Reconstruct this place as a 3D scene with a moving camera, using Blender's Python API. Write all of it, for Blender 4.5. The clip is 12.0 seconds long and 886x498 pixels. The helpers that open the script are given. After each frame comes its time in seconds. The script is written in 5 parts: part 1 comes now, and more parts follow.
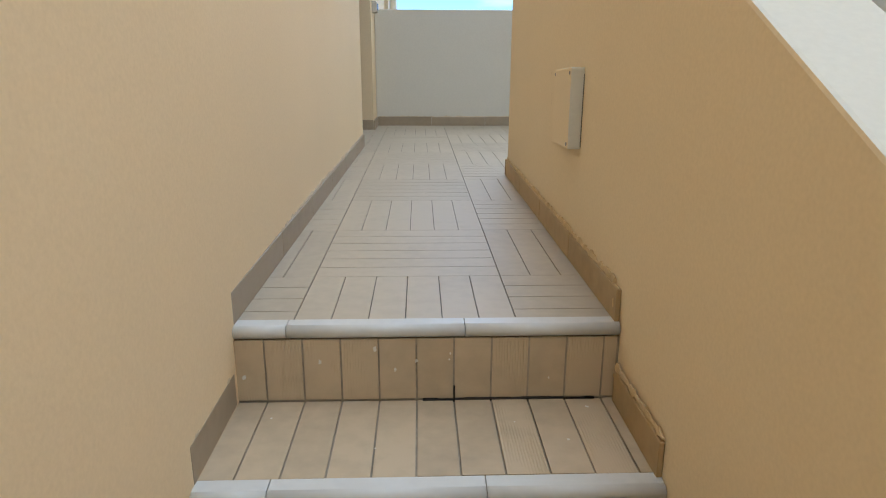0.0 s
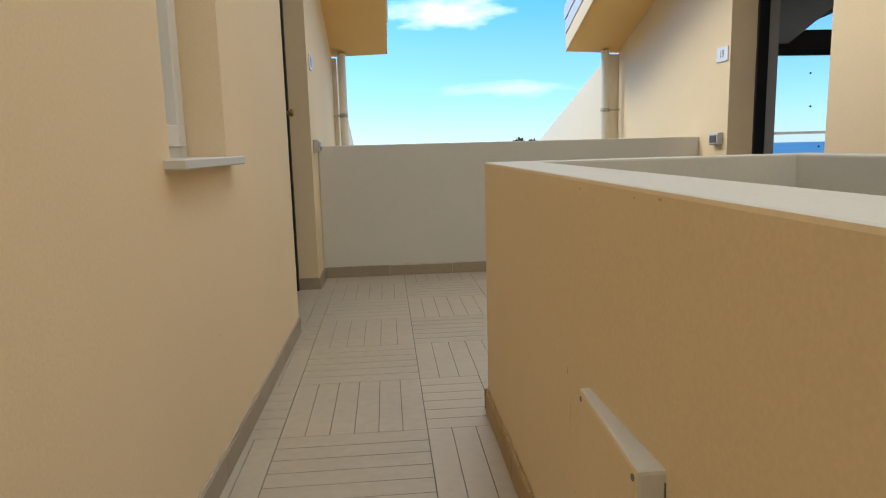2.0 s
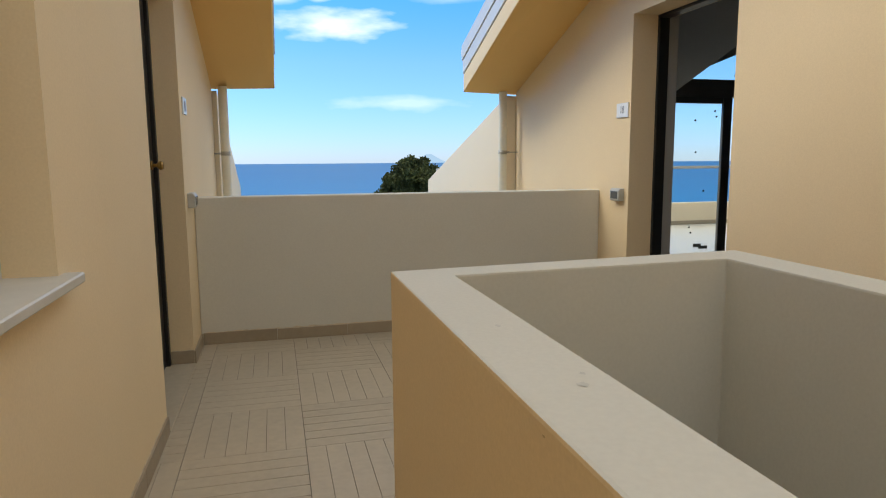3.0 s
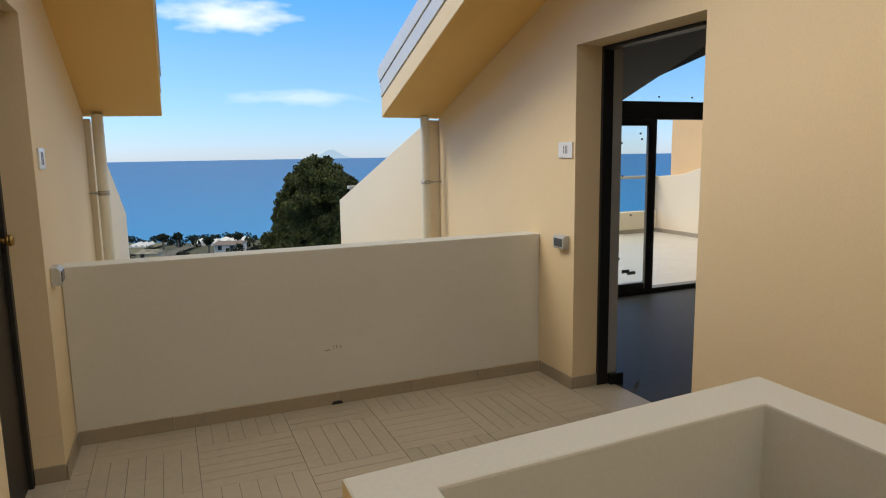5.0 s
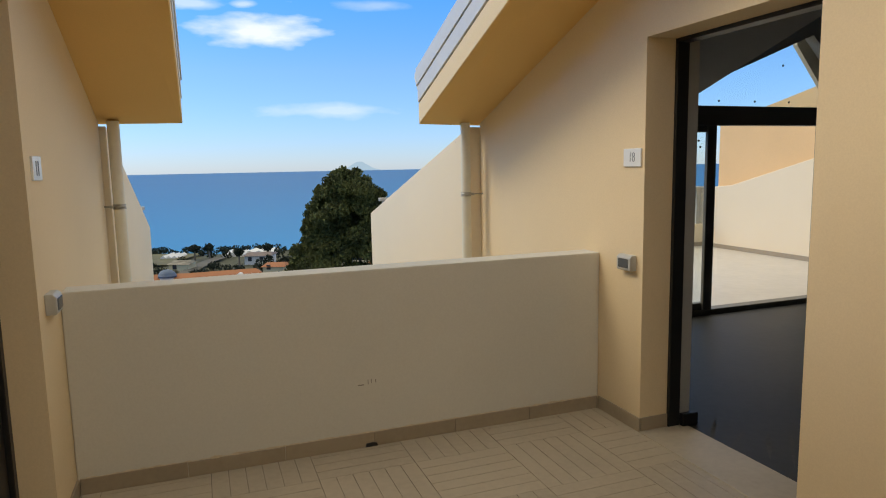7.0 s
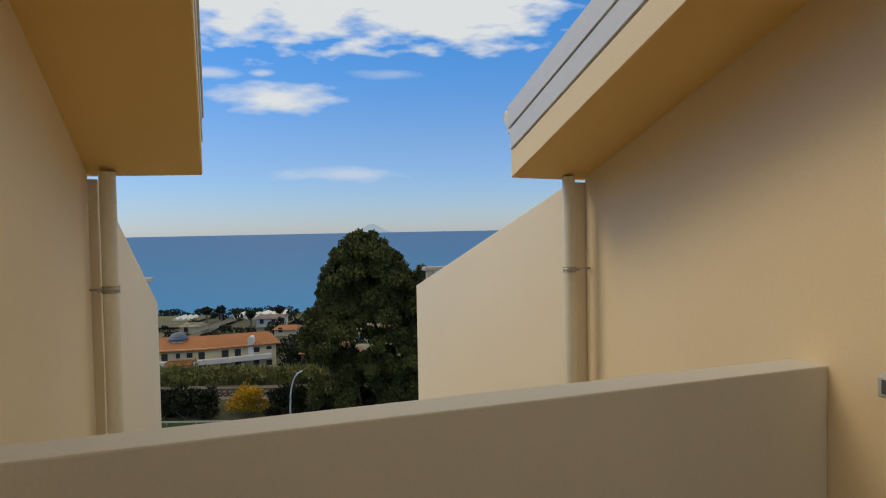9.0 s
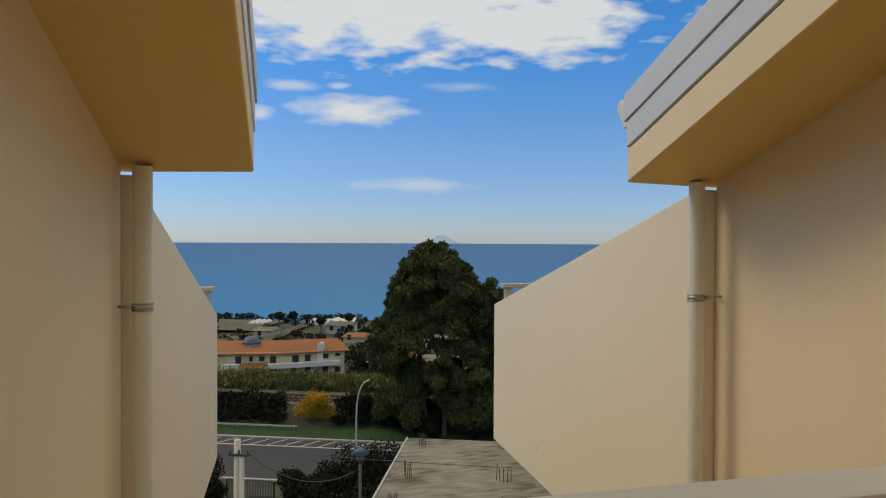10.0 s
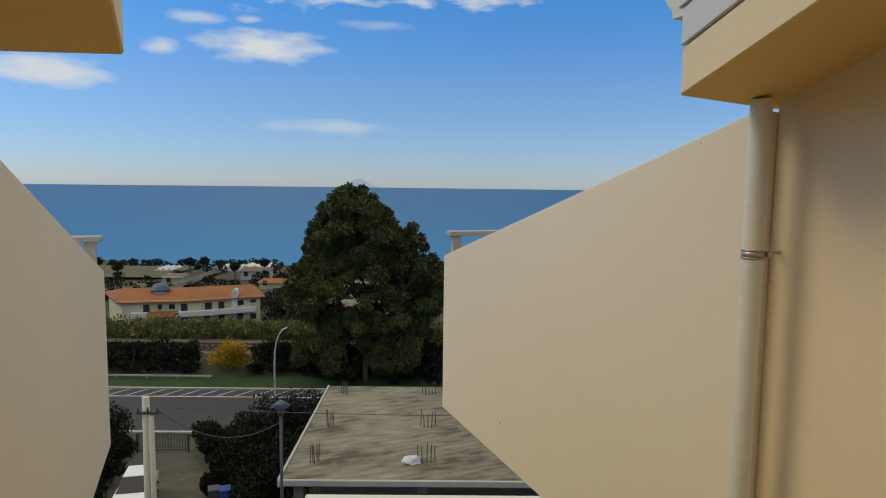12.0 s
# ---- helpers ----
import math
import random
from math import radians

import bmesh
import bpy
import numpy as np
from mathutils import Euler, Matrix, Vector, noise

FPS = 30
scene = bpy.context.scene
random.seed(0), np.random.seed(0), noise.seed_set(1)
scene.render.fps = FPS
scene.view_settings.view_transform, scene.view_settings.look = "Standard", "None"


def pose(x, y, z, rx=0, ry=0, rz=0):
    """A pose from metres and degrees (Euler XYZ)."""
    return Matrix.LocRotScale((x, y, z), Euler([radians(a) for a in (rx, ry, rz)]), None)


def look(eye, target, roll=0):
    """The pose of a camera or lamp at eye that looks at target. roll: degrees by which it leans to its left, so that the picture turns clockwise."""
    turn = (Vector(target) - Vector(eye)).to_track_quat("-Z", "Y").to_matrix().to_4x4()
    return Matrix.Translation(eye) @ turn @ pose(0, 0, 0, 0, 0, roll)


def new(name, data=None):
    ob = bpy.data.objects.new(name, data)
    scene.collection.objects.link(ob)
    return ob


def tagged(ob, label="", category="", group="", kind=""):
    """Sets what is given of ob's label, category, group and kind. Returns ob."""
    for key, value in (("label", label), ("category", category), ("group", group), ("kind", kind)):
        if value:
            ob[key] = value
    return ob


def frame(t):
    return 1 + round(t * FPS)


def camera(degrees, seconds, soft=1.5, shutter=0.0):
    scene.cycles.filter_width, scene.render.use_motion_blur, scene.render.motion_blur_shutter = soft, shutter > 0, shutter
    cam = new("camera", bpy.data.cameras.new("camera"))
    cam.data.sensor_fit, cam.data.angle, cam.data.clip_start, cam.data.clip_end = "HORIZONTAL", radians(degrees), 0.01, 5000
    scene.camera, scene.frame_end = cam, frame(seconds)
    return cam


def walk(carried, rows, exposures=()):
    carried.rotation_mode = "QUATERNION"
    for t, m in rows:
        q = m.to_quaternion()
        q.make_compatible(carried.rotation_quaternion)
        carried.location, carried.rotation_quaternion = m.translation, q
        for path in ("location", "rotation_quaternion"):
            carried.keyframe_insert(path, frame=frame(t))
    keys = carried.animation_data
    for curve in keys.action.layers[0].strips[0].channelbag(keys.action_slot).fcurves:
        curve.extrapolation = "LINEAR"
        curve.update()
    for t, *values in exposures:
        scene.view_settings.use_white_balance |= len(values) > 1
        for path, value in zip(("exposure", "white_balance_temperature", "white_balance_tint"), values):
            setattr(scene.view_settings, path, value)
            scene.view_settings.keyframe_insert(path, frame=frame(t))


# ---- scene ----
cam = camera(68.3, 12.0, soft=1.1)

PATH = [
    (0, (0.422, -1.388, 0.559), (0.491, 0.533, 0.006), 0.2),
    (0.3, (0.429, -1.26, 0.594), (0.512, 0.677, 0.103), -1.1),
    (0.5, (0.454, -1.116, 0.604), (0.534, 0.838, 0.184), -2.1),
    (1, (0.437, -0.757, 0.724), (0.67, 1.196, 0.362), 0.0),
    (1.5, (0.454, -0.545, 0.841), (0.727, 1.411, 0.524), -0.2),
    (2, (0.529, -0.33, 0.955), (0.694, 1.64, 0.647), -1.5),
    (2.5, (0.527, -0.094, 1.095), (0.843, 1.862, 0.823), -1.8),
    (3, (0.549, 0.058, 1.225), (1.042, 1.977, 0.952), -0.4),
    (5, (0.586, 0.698, 1.549), (1.351, 2.523, 1.258), -0.9),
    (5.5, (0.586, 0.721, 1.556), (1.348, 2.55, 1.279), -0.6),
    (6, (0.592, 0.767, 1.545), (1.4, 2.575, 1.27), -0.5),
    (6.5, (0.643, 0.953, 1.53), (1.431, 2.77, 1.247), -1.6),
    (7, (0.668, 1.2, 1.534), (1.357, 3.06, 1.279), -1.1),
    (7.5, (0.613, 1.574, 1.583), (1.341, 3.428, 1.399), -1.2),
    (9.5, (0.651, 2.984, 1.565), (1.224, 4.9, 1.524), -0.1),
    (10, (0.732, 3.342, 1.576), (1.195, 5.288, 1.548), 0.3),
    (10.5, (0.758, 3.694, 1.555), (1.342, 5.606, 1.514), 0.1),
    (11, (0.749, 3.989, 1.563), (1.371, 5.887, 1.463), -0.6),
    (11.5, (0.789, 4.241, 1.546), (1.464, 6.118, 1.4), -0.8),
    (12, (0.757, 4.365, 1.541), (1.458, 6.227, 1.345), 0.7),
]
walk(cam, [(t, look(eye, target, roll)) for t, eye, target, roll in PATH],
     exposures=[(0.0, 1.42, 5400, 2), (1.5, 1.06, 6150, 3), (3.0, 0.60, 6750, 5), (5.0, 0.46, 7250, 7), (7.0, 0.38, 7550, 7), (7.5, 0.29, 7650, 8), (9.5, -0.15, 8250, 8), (12.0, -0.2, 8050, 6)])

# ---- world and sun ----
SUN_AZ, SUN_EL = radians(292), radians(42)      # compass bearing from +y towards +x


def build_world():
    world = bpy.data.worlds.new("sky")
    scene.world = world
    world.use_nodes = True
    nt = world.node_tree
    nt.nodes.clear()

    def node(kind, **props):
        n = nt.nodes.new(kind)
        for key, value in props.items():
            if key == "operation":
                n.operation = value
            elif key == "vals":
                for k, v in value.items():
                    n.inputs[k].default_value = v
        return n

    def math_(op, a, b=None):
        n = node("ShaderNodeMath", operation=op)
        for k, v in ((0, a), (1, b)):
            if v is None:
                continue
            if isinstance(v, (int, float)):
                n.inputs[k].default_value = v
            else:
                nt.links.new(v, n.inputs[k])
        return n.outputs[0]

    out = node("ShaderNodeOutputWorld")
    bg = node("ShaderNodeBackground", vals={"Strength": SKY_STRENGTH})
    sky = node("ShaderNodeTexSky")
    sky.sky_type = "NISHITA"
    sky.sun_disc = False
    sky.sun_elevation, sky.sun_rotation = SUN_EL, SUN_AZ
    sky.altitude, sky.air_density, sky.dust_density, sky.ozone_density = 60, 1.0, 0.05, 4.0
    coord = node("ShaderNodeTexCoord")
    sep = node("ShaderNodeSeparateXYZ")
    nt.links.new(coord.outputs["Generated"], sep.inputs[0])
    x, y, z = sep.outputs
    az = math_("MULTIPLY", math_("ARCTAN2", x, y), 57.2958)
    el = math_("MULTIPLY", math_("ARCSINE", z), 57.2958)
    # flat cloud coordinates, stretched sideways
    comb = node("ShaderNodeCombineXYZ")
    nt.links.new(math_("MULTIPLY", az, 0.10), comb.inputs[0])
    nt.links.new(math_("MULTIPLY", el, 0.30), comb.inputs[1])
    n1 = node("ShaderNodeTexNoise", vals={"Scale": 1.0, "Detail": 9.0, "Roughness": 0.62})
    n2 = node("ShaderNodeTexNoise", vals={"Scale": 2.8, "Detail": 7.0, "Roughness": 0.48})
    nt.links.new(comb.outputs[0], n1.inputs["Vector"])
    nt.links.new(comb.outputs[0], n2.inputs["Vector"])
    rough = math_("MULTIPLY", math_("SUBTRACT", n2.outputs["Fac"], 0.5), 1.7)
    wide = math_("MULTIPLY", math_("SUBTRACT", n1.outputs["Fac"], 0.5), 2.6)
    total = None
    for caz, cel, raz, rel, power in CLOUDS:
        a = math_("DIVIDE", math_("SUBTRACT", az, caz), raz)
        e = math_("DIVIDE", math_("SUBTRACT", el, cel), rel)
        r = math_("SQRT", math_("ADD", math_("MULTIPLY", a, a), math_("MULTIPLY", e, e)))
        m = math_("SUBTRACT", 1.0, r)
        m = math_("ADD", m, rough)
        m = math_("MULTIPLY", math_("MAXIMUM", math_("MULTIPLY", m, 1.3 if raz < 10 else 2.2), 0.0), power)
        m = math_("MINIMUM", m, power)
        total = m if total is None else math_("MAXIMUM", total, m)
    # the broken cloud deck higher up and all round
    deck = math_("ADD", math_("MULTIPLY", math_("SUBTRACT", el, 22.0), 0.10), wide)
    deck = math_("ADD", deck, math_("MULTIPLY", rough, 0.35))
    deck = math_("MINIMUM", math_("MAXIMUM", math_("MULTIPLY", deck, 1.2), 0.0), 0.93)
    banks = node("ShaderNodeMix")
    banks.data_type = "RGBA"
    nt.links.new(total, banks.inputs[0])
    banks.inputs[7].default_value = BANK_COLOR
    mix = node("ShaderNodeMix")
    mix.data_type = "RGBA"
    nt.links.new(deck, mix.inputs[0])
    hue = node("ShaderNodeHueSaturation", vals={"Saturation": 1.06, "Value": 0.92})
    nt.links.new(sky.outputs[0], hue.inputs["Color"])
    tone = node("ShaderNodeValToRGB")
    nt.links.new(math_("DIVIDE", el, 40.0), tone.inputs[0])
    ends = tone.color_ramp.elements
    ends[0].position, ends[0].color = 0.0, (0.53, 0.70, 1.25, 1)
    ends[1].position, ends[1].color = 0.42, (0.29, 1.00, 1.68, 1)
    low = ends.new(0.2)
    low.color = (0.60, 0.86, 1.34, 1)
    mul = node("ShaderNodeMix")
    mul.data_type, mul.blend_type = "RGBA", "MULTIPLY"
    mul.inputs[0].default_value = 1.0
    nt.links.new(hue.outputs[0], mul.inputs[6])
    nt.links.new(tone.outputs[0], mul.inputs[7])
    nt.links.new(mul.outputs[2], banks.inputs[6])
    nt.links.new(banks.outputs[2], mix.inputs[6])
    mix.inputs[7].default_value = CLOUD_COLOR
    nt.links.new(mix.outputs[2], bg.inputs[0])
    nt.links.new(bg.outputs[0], out.inputs[0])


SKY_STRENGTH = 0.13
ISLE_GLOW = 0.84
CLOUD_COLOR = (7.0, 7.15, 7.3, 1.0)
BANK_COLOR = (5.5, 6.25, 7.5, 1.0)
# bearing, elevation, half width, half height (degrees), density
CLOUDS = [(5.6, 11.1, 5.6, 1.5, 0.95), (10.5, 4.7, 6.0, 0.7, 0.45), (0.3, 12.9, 3.2, 0.6, 0.55), (4.3, 13.0, 1.3, 0.35, 0.55), (-2.2, 10.4, 2.0, 0.7, 0.7),
          (-10.5, 8.0, 5.5, 1.4, 0.85), (15.0, 13.2, 3.5, 0.5, 0.3), (8.0, 20.2, 24.0, 5.6, 0.95), (21.0, 18.2, 11.0, 3.4, 0.95)]
build_world()
sun_data = bpy.data.lights.new("sun", "SUN")
sun_data.energy, sun_data.angle, sun_data.color = 0.95, radians(22), (1.0, 0.93, 0.82)
sun = new("sun", sun_data)
sun_dir = Vector((math.sin(SUN_AZ) * math.cos(SUN_EL), math.cos(SUN_AZ) * math.cos(SUN_EL), math.sin(SUN_EL)))
sun.rotation_mode = "QUATERNION"
sun.rotation_quaternion = sun_dir.to_track_quat("Z", "Y")
sun.location = sun_dir * 60


# ---- materials ----
def material(name, color, rough=0.8, metal=0.0, spread=0.06, grain=60.0, blot=1.6, bump=0.12, tint=None, spec=0.5, per_object=0.0, stretch=(1, 1, 1), dist=0.01):
    """Paint, stone, wood: a base colour with fine grain and broad blotches, and a fine relief."""
    m = bpy.data.materials.new(name)
    m.use_nodes = True
    nt = m.node_tree
    b = nt.nodes["Principled BSDF"]
    b.inputs["Roughness"].default_value, b.inputs["Metallic"].default_value = rough, metal
    b.inputs["Specular IOR Level"].default_value = spec
    geo = nt.nodes.new("ShaderNodeNewGeometry")
    mp = nt.nodes.new("ShaderNodeMapping")
    mp.inputs["Scale"].default_value = stretch
    nt.links.new(geo.outputs["Position"], mp.inputs[0])
    fine = nt.nodes.new("ShaderNodeTexNoise")
    fine.inputs["Scale"].default_value, fine.inputs["Detail"].default_value = grain, 6
    wide = nt.nodes.new("ShaderNodeTexNoise")
    wide.inputs["Scale"].default_value, wide.inputs["Detail"].default_value = blot, 4
    nt.links.new(mp.outputs[0], fine.inputs["Vector"])
    nt.links.new(geo.outputs["Position"], wide.inputs["Vector"])
    add = nt.nodes.new("ShaderNodeMath")
    add.operation = "MULTIPLY_ADD"
    nt.links.new(fine.outputs["Fac"], add.inputs[0])
    add.inputs[1].default_value = 0.5
    half = nt.nodes.new("ShaderNodeMath")
    half.operation = "MULTIPLY_ADD"
    nt.links.new(wide.outputs["Fac"], half.inputs[0])
    half.inputs[1].default_value = 0.5
    half.inputs[2].default_value = 0.0
    nt.links.new(half.outputs[0], add.inputs[2])
    last = add.outputs[0]
    if per_object:
        info = nt.nodes.new("ShaderNodeObjectInfo")
        per = nt.nodes.new("ShaderNodeMath")
        per.operation = "MULTIPLY_ADD"
        nt.links.new(info.outputs["Random"], per.inputs[0])
        per.inputs[1].default_value = per_object
        nt.links.new(last, per.inputs[2])
        last = per.outputs[0]
    ramp = nt.nodes.new("ShaderNodeValToRGB")
    lo = tuple(max(0.0, c * (1 - spread)) for c in color)
    hi = tuple(min(1.0, c * (1 + spread)) for c in (tint or color))
    ramp.color_ramp.elements[0].position, ramp.color_ramp.elements[1].position = 0.3, 0.72
    ramp.color_ramp.elements[0].color, ramp.color_ramp.elements[1].color = (*lo, 1), (*hi, 1)
    nt.links.new(last, ramp.inputs[0])
    nt.links.new(ramp.outputs[0], b.inputs["Base Color"])
    if bump:
        bp = nt.nodes.new("ShaderNodeBump")
        bp.inputs["Strength"].default_value, bp.inputs["Distance"].default_value = bump, dist
        nt.links.new(fine.outputs["Fac"], bp.inputs["Height"])
        nt.links.new(bp.outputs[0], b.inputs["Normal"])
    return m


def glass(name, tint=(0.95, 0.98, 0.97), rough=0.02):
    m = bpy.data.materials.new(name)
    m.use_nodes = True
    nt = m.node_tree
    nt.nodes.clear()
    out = nt.nodes.new("ShaderNodeOutputMaterial")
    t = nt.nodes.new("ShaderNodeBsdfTransparent")
    t.inputs[0].default_value = (*tint, 1)
    g = nt.nodes.new("ShaderNodeBsdfGlossy")
    g.inputs["Roughness"].default_value = rough
    lw = nt.nodes.new("ShaderNodeLayerWeight")
    p = nt.nodes.new("ShaderNodeMath")
    p.operation = "POWER"
    p.inputs[1].default_value = 4.0
    nt.links.new(lw.outputs["Facing"], p.inputs[0])
    fr = nt.nodes.new("ShaderNodeMath")
    fr.operation = "MULTIPLY_ADD"
    fr.inputs[1].default_value, fr.inputs[2].default_value = 0.5, 0.03
    nt.links.new(p.outputs[0], fr.inputs[0])
    blend = nt.nodes.new("ShaderNodeMixShader")
    nt.links.new(fr.outputs[0], blend.inputs[0])
    nt.links.new(t.outputs[0], blend.inputs[1])
    nt.links.new(g.outputs[0], blend.inputs[2])
    nt.links.new(blend.outputs[0], out.inputs[0])
    return m


CREAM = material("cream_render", (0.80, 0.642, 0.418), 0.9, spread=0.05, grain=140, blot=0.8, bump=0.03, tint=(0.82, 0.665, 0.445))
# Deeper orange than CREAM: light bounced off the walls is put into this colour.
SOFFIT_BOUNCE = material("soffit_cream_bounce_tint", (0.90, 0.585, 0.225), 0.9, spread=0.04, grain=140, blot=0.8, bump=0.03)
WHITE = material("white_masonry_paint", (0.66, 0.64, 0.58), 0.85, spread=0.05, grain=90, blot=1.2, bump=0.05)
PALE = material("pale_cream_render", (0.80, 0.68, 0.50), 0.88, spread=0.04, grain=100, blot=0.8, bump=0.05)
TILE = material("greige_porcelain", (0.455, 0.39, 0.298), 0.45, spread=0.12, grain=26, blot=3.0, bump=0.05, per_object=0.22, stretch=(1, 1, 1))
STEP_TILE = material("ribbed_beige_porcelain", (0.465, 0.372, 0.255), 0.5, spread=0.18, grain=22, blot=6.0, bump=0.05, per_object=0.3)
def add_ribs(m):
    """Fine ribs on some of the pieces, running along the strip."""
    nt = m.node_tree
    b = nt.nodes["Principled BSDF"]
    geo, info = nt.nodes.new("ShaderNodeNewGeometry"), nt.nodes.new("ShaderNodeObjectInfo")
    wave = nt.nodes.new("ShaderNodeTexWave")
    wave.bands_direction = "X"
    wave.inputs["Scale"].default_value, wave.inputs["Distortion"].default_value = 52, 1.2
    wave.inputs["Detail Scale"].default_value = 0.6
    pick = nt.nodes.new("ShaderNodeMath")
    pick.operation = "GREATER_THAN"
    pick.inputs[1].default_value = 0.6
    nt.links.new(info.outputs["Random"], pick.inputs[0])
    nt.links.new(geo.outputs["Position"], wave.inputs["Vector"])
    mask = nt.nodes.new("ShaderNodeMath")
    mask.operation = "MULTIPLY"
    worn = nt.nodes.new("ShaderNodeTexNoise")
    worn.inputs["Scale"].default_value = 9.0
    nt.links.new(geo.outputs["Position"], worn.inputs["Vector"])
    fade = nt.nodes.new("ShaderNodeMapRange")
    fade.inputs["From Min"].default_value, fade.inputs["From Max"].default_value = 0.42, 0.62
    nt.links.new(worn.outputs["Fac"], fade.inputs["Value"])
    some = nt.nodes.new("ShaderNodeMath")
    some.operation = "MULTIPLY"
    nt.links.new(pick.outputs[0], some.inputs[0])
    nt.links.new(fade.outputs[0], some.inputs[1])
    nt.links.new(wave.outputs["Fac"], mask.inputs[0])
    nt.links.new(some.outputs[0], mask.inputs[1])
    bump = nt.nodes.new("ShaderNodeBump")
    bump.inputs["Strength"].default_value, bump.inputs["Distance"].default_value = 0.5, 0.002
    nt.links.new(mask.outputs[0], bump.inputs["Height"])
    nt.links.new(bump.outputs[0], b.inputs["Normal"])


add_ribs(STEP_TILE)
SKIRT = material("taupe_skirting_tile", (0.335, 0.275, 0.20), 0.5, spread=0.10, grain=30, blot=5, bump=0.05, per_object=0.25)
GROUT = material("brown_grey_grout", (0.20, 0.18, 0.155), 0.95, spread=0.25, grain=120, blot=8)
STEP_GROUT = material("grey_brown_step_grout", (0.34, 0.295, 0.235), 0.95, spread=0.3, grain=60, blot=9)
NOSING = material("white_stone_nosing", (0.62, 0.62, 0.615), 0.35, spread=0.06, grain=40, blot=6, bump=0.03, per_object=0.1)
MARBLE = material("pale_grey_marble", (0.62, 0.60, 0.56), 0.4, spread=0.09, grain=14, blot=3, bump=0.03)
PVC = material("white_window_plastic", (0.74, 0.72, 0.68), 0.4, spread=0.02, bump=0.0)
PLASTIC = material("grey_plastic", (0.48, 0.48, 0.46), 0.45, spread=0.03, bump=0.02)
PLATE = material("white_ceramic_plate", (0.80, 0.81, 0.82), 0.25, spread=0.02, bump=0.0)
INK = material("dark_blue_grey_ink", (0.17, 0.185, 0.22), 0.6, spread=0.05, bump=0.0)
SMOKED = material("smoked_window", (0.10, 0.11, 0.12), 0.2, spread=0.05, bump=0.0)
BLACK = material("black_painted_steel", (0.012, 0.012, 0.013), 0.45, spread=0.1, bump=0.03)
GREYMETAL = material("dark_grey_aluminium", (0.15, 0.14, 0.12), 0.45, metal=0.0, spread=0.08, bump=0.02)
BRASS = material("aged_brass", (0.42, 0.28, 0.10), 0.35, metal=1.0, spread=0.12, bump=0.05)
FLASH = material("painted_sheet_metal", (0.68, 0.645, 0.575), 0.4, metal=0.1, spread=0.04, grain=30, bump=0.03)
GUTTER = material("cream_gutter_metal", (0.72, 0.66, 0.52), 0.4, spread=0.04, grain=30, bump=0.02)
PIPE = material("cream_downpipe_paint", (0.74, 0.69, 0.56), 0.42, spread=0.06, grain=24, blot=3, bump=0.03)
STEEL = material("galvanised_steel", (0.45, 0.42, 0.36), 0.4, metal=0.8, spread=0.1, bump=0.05)
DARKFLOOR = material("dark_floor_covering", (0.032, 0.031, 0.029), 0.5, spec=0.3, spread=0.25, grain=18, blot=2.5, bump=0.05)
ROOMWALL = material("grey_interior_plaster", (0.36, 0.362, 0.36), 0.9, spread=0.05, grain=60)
TERRACE = material("pale_terrace_tile", (0.60, 0.55, 0.48), 0.4, spread=0.08, grain=9, blot=2.5, bump=0.03)
ORANGE = material("peach_render", (0.76, 0.50, 0.26), 0.9, spread=0.05, grain=60)
CONCRETE = material("raw_concrete_slab", (0.20, 0.185, 0.16), 0.9, spread=0.42, grain=2.0, blot=0.5, bump=0.3, stretch=(0.45, 1.7, 1))
CONCRETE_EDGE = material("weathered_concrete", (0.42, 0.40, 0.36), 0.9, spread=0.15, grain=12, blot=1.2, bump=0.2)
RUST = material("rusty_rebar", (0.07, 0.045, 0.03), 0.9, spread=0.25, grain=40)
for n in CONCRETE.node_tree.nodes:
    if n.bl_idname == "ShaderNodeValToRGB":
        e = n.color_ramp.elements
        e[0].position, e[0].color = 0.40, (0.085, 0.074, 0.050, 1)
        e[1].position, e[1].color = 0.72, (0.33, 0.30, 0.222, 1)
        m_ = e.new(0.47)
        m_.color = (0.165, 0.148, 0.107, 1)
GLASS = glass("window_glass")

# ---- builders ----
def box(bm, x0, x1, y0, y1, z0, z1):
    v = [bm.verts.new(p) for p in ((x0, y0, z0), (x1, y0, z0), (x1, y1, z0), (x0, y1, z0), (x0, y0, z1), (x1, y0, z1), (x1, y1, z1), (x0, y1, z1))]
    return [bm.faces.new([v[i] for i in f]) for f in ((3, 2, 1, 0), (4, 5, 6, 7), (0, 1, 5, 4), (1, 2, 6, 5), (2, 3, 7, 6), (3, 0, 4, 7))]


def hexa(bm, low, high):
    """A block from four corners below and the four above them."""
    v = [bm.verts.new(p) for p in (*low, *high)]
    return [bm.faces.new([v[i] for i in f]) for f in ((3, 2, 1, 0), (4, 5, 6, 7), (0, 1, 5, 4), (1, 2, 6, 5), (2, 3, 7, 6), (3, 0, 4, 7))]


def prism(bm, poly, axis, a, b):
    """A polygon extruded along an axis: x takes (y, z) pairs, y takes (x, z), z takes (x, y)."""
    def at(p, w):
        return {"x": (w, p[0], p[1]), "y": (p[0], w, p[1]), "z": (p[0], p[1], w)}[axis]
    lo, hi = [bm.verts.new(at(p, a)) for p in poly], [bm.verts.new(at(p, b)) for p in poly]
    n = len(poly)
    bm.faces.new(lo), bm.faces.new(hi[::-1])
    for i in range(n):
        bm.faces.new([lo[i], hi[i], hi[(i + 1) % n], lo[(i + 1) % n]])


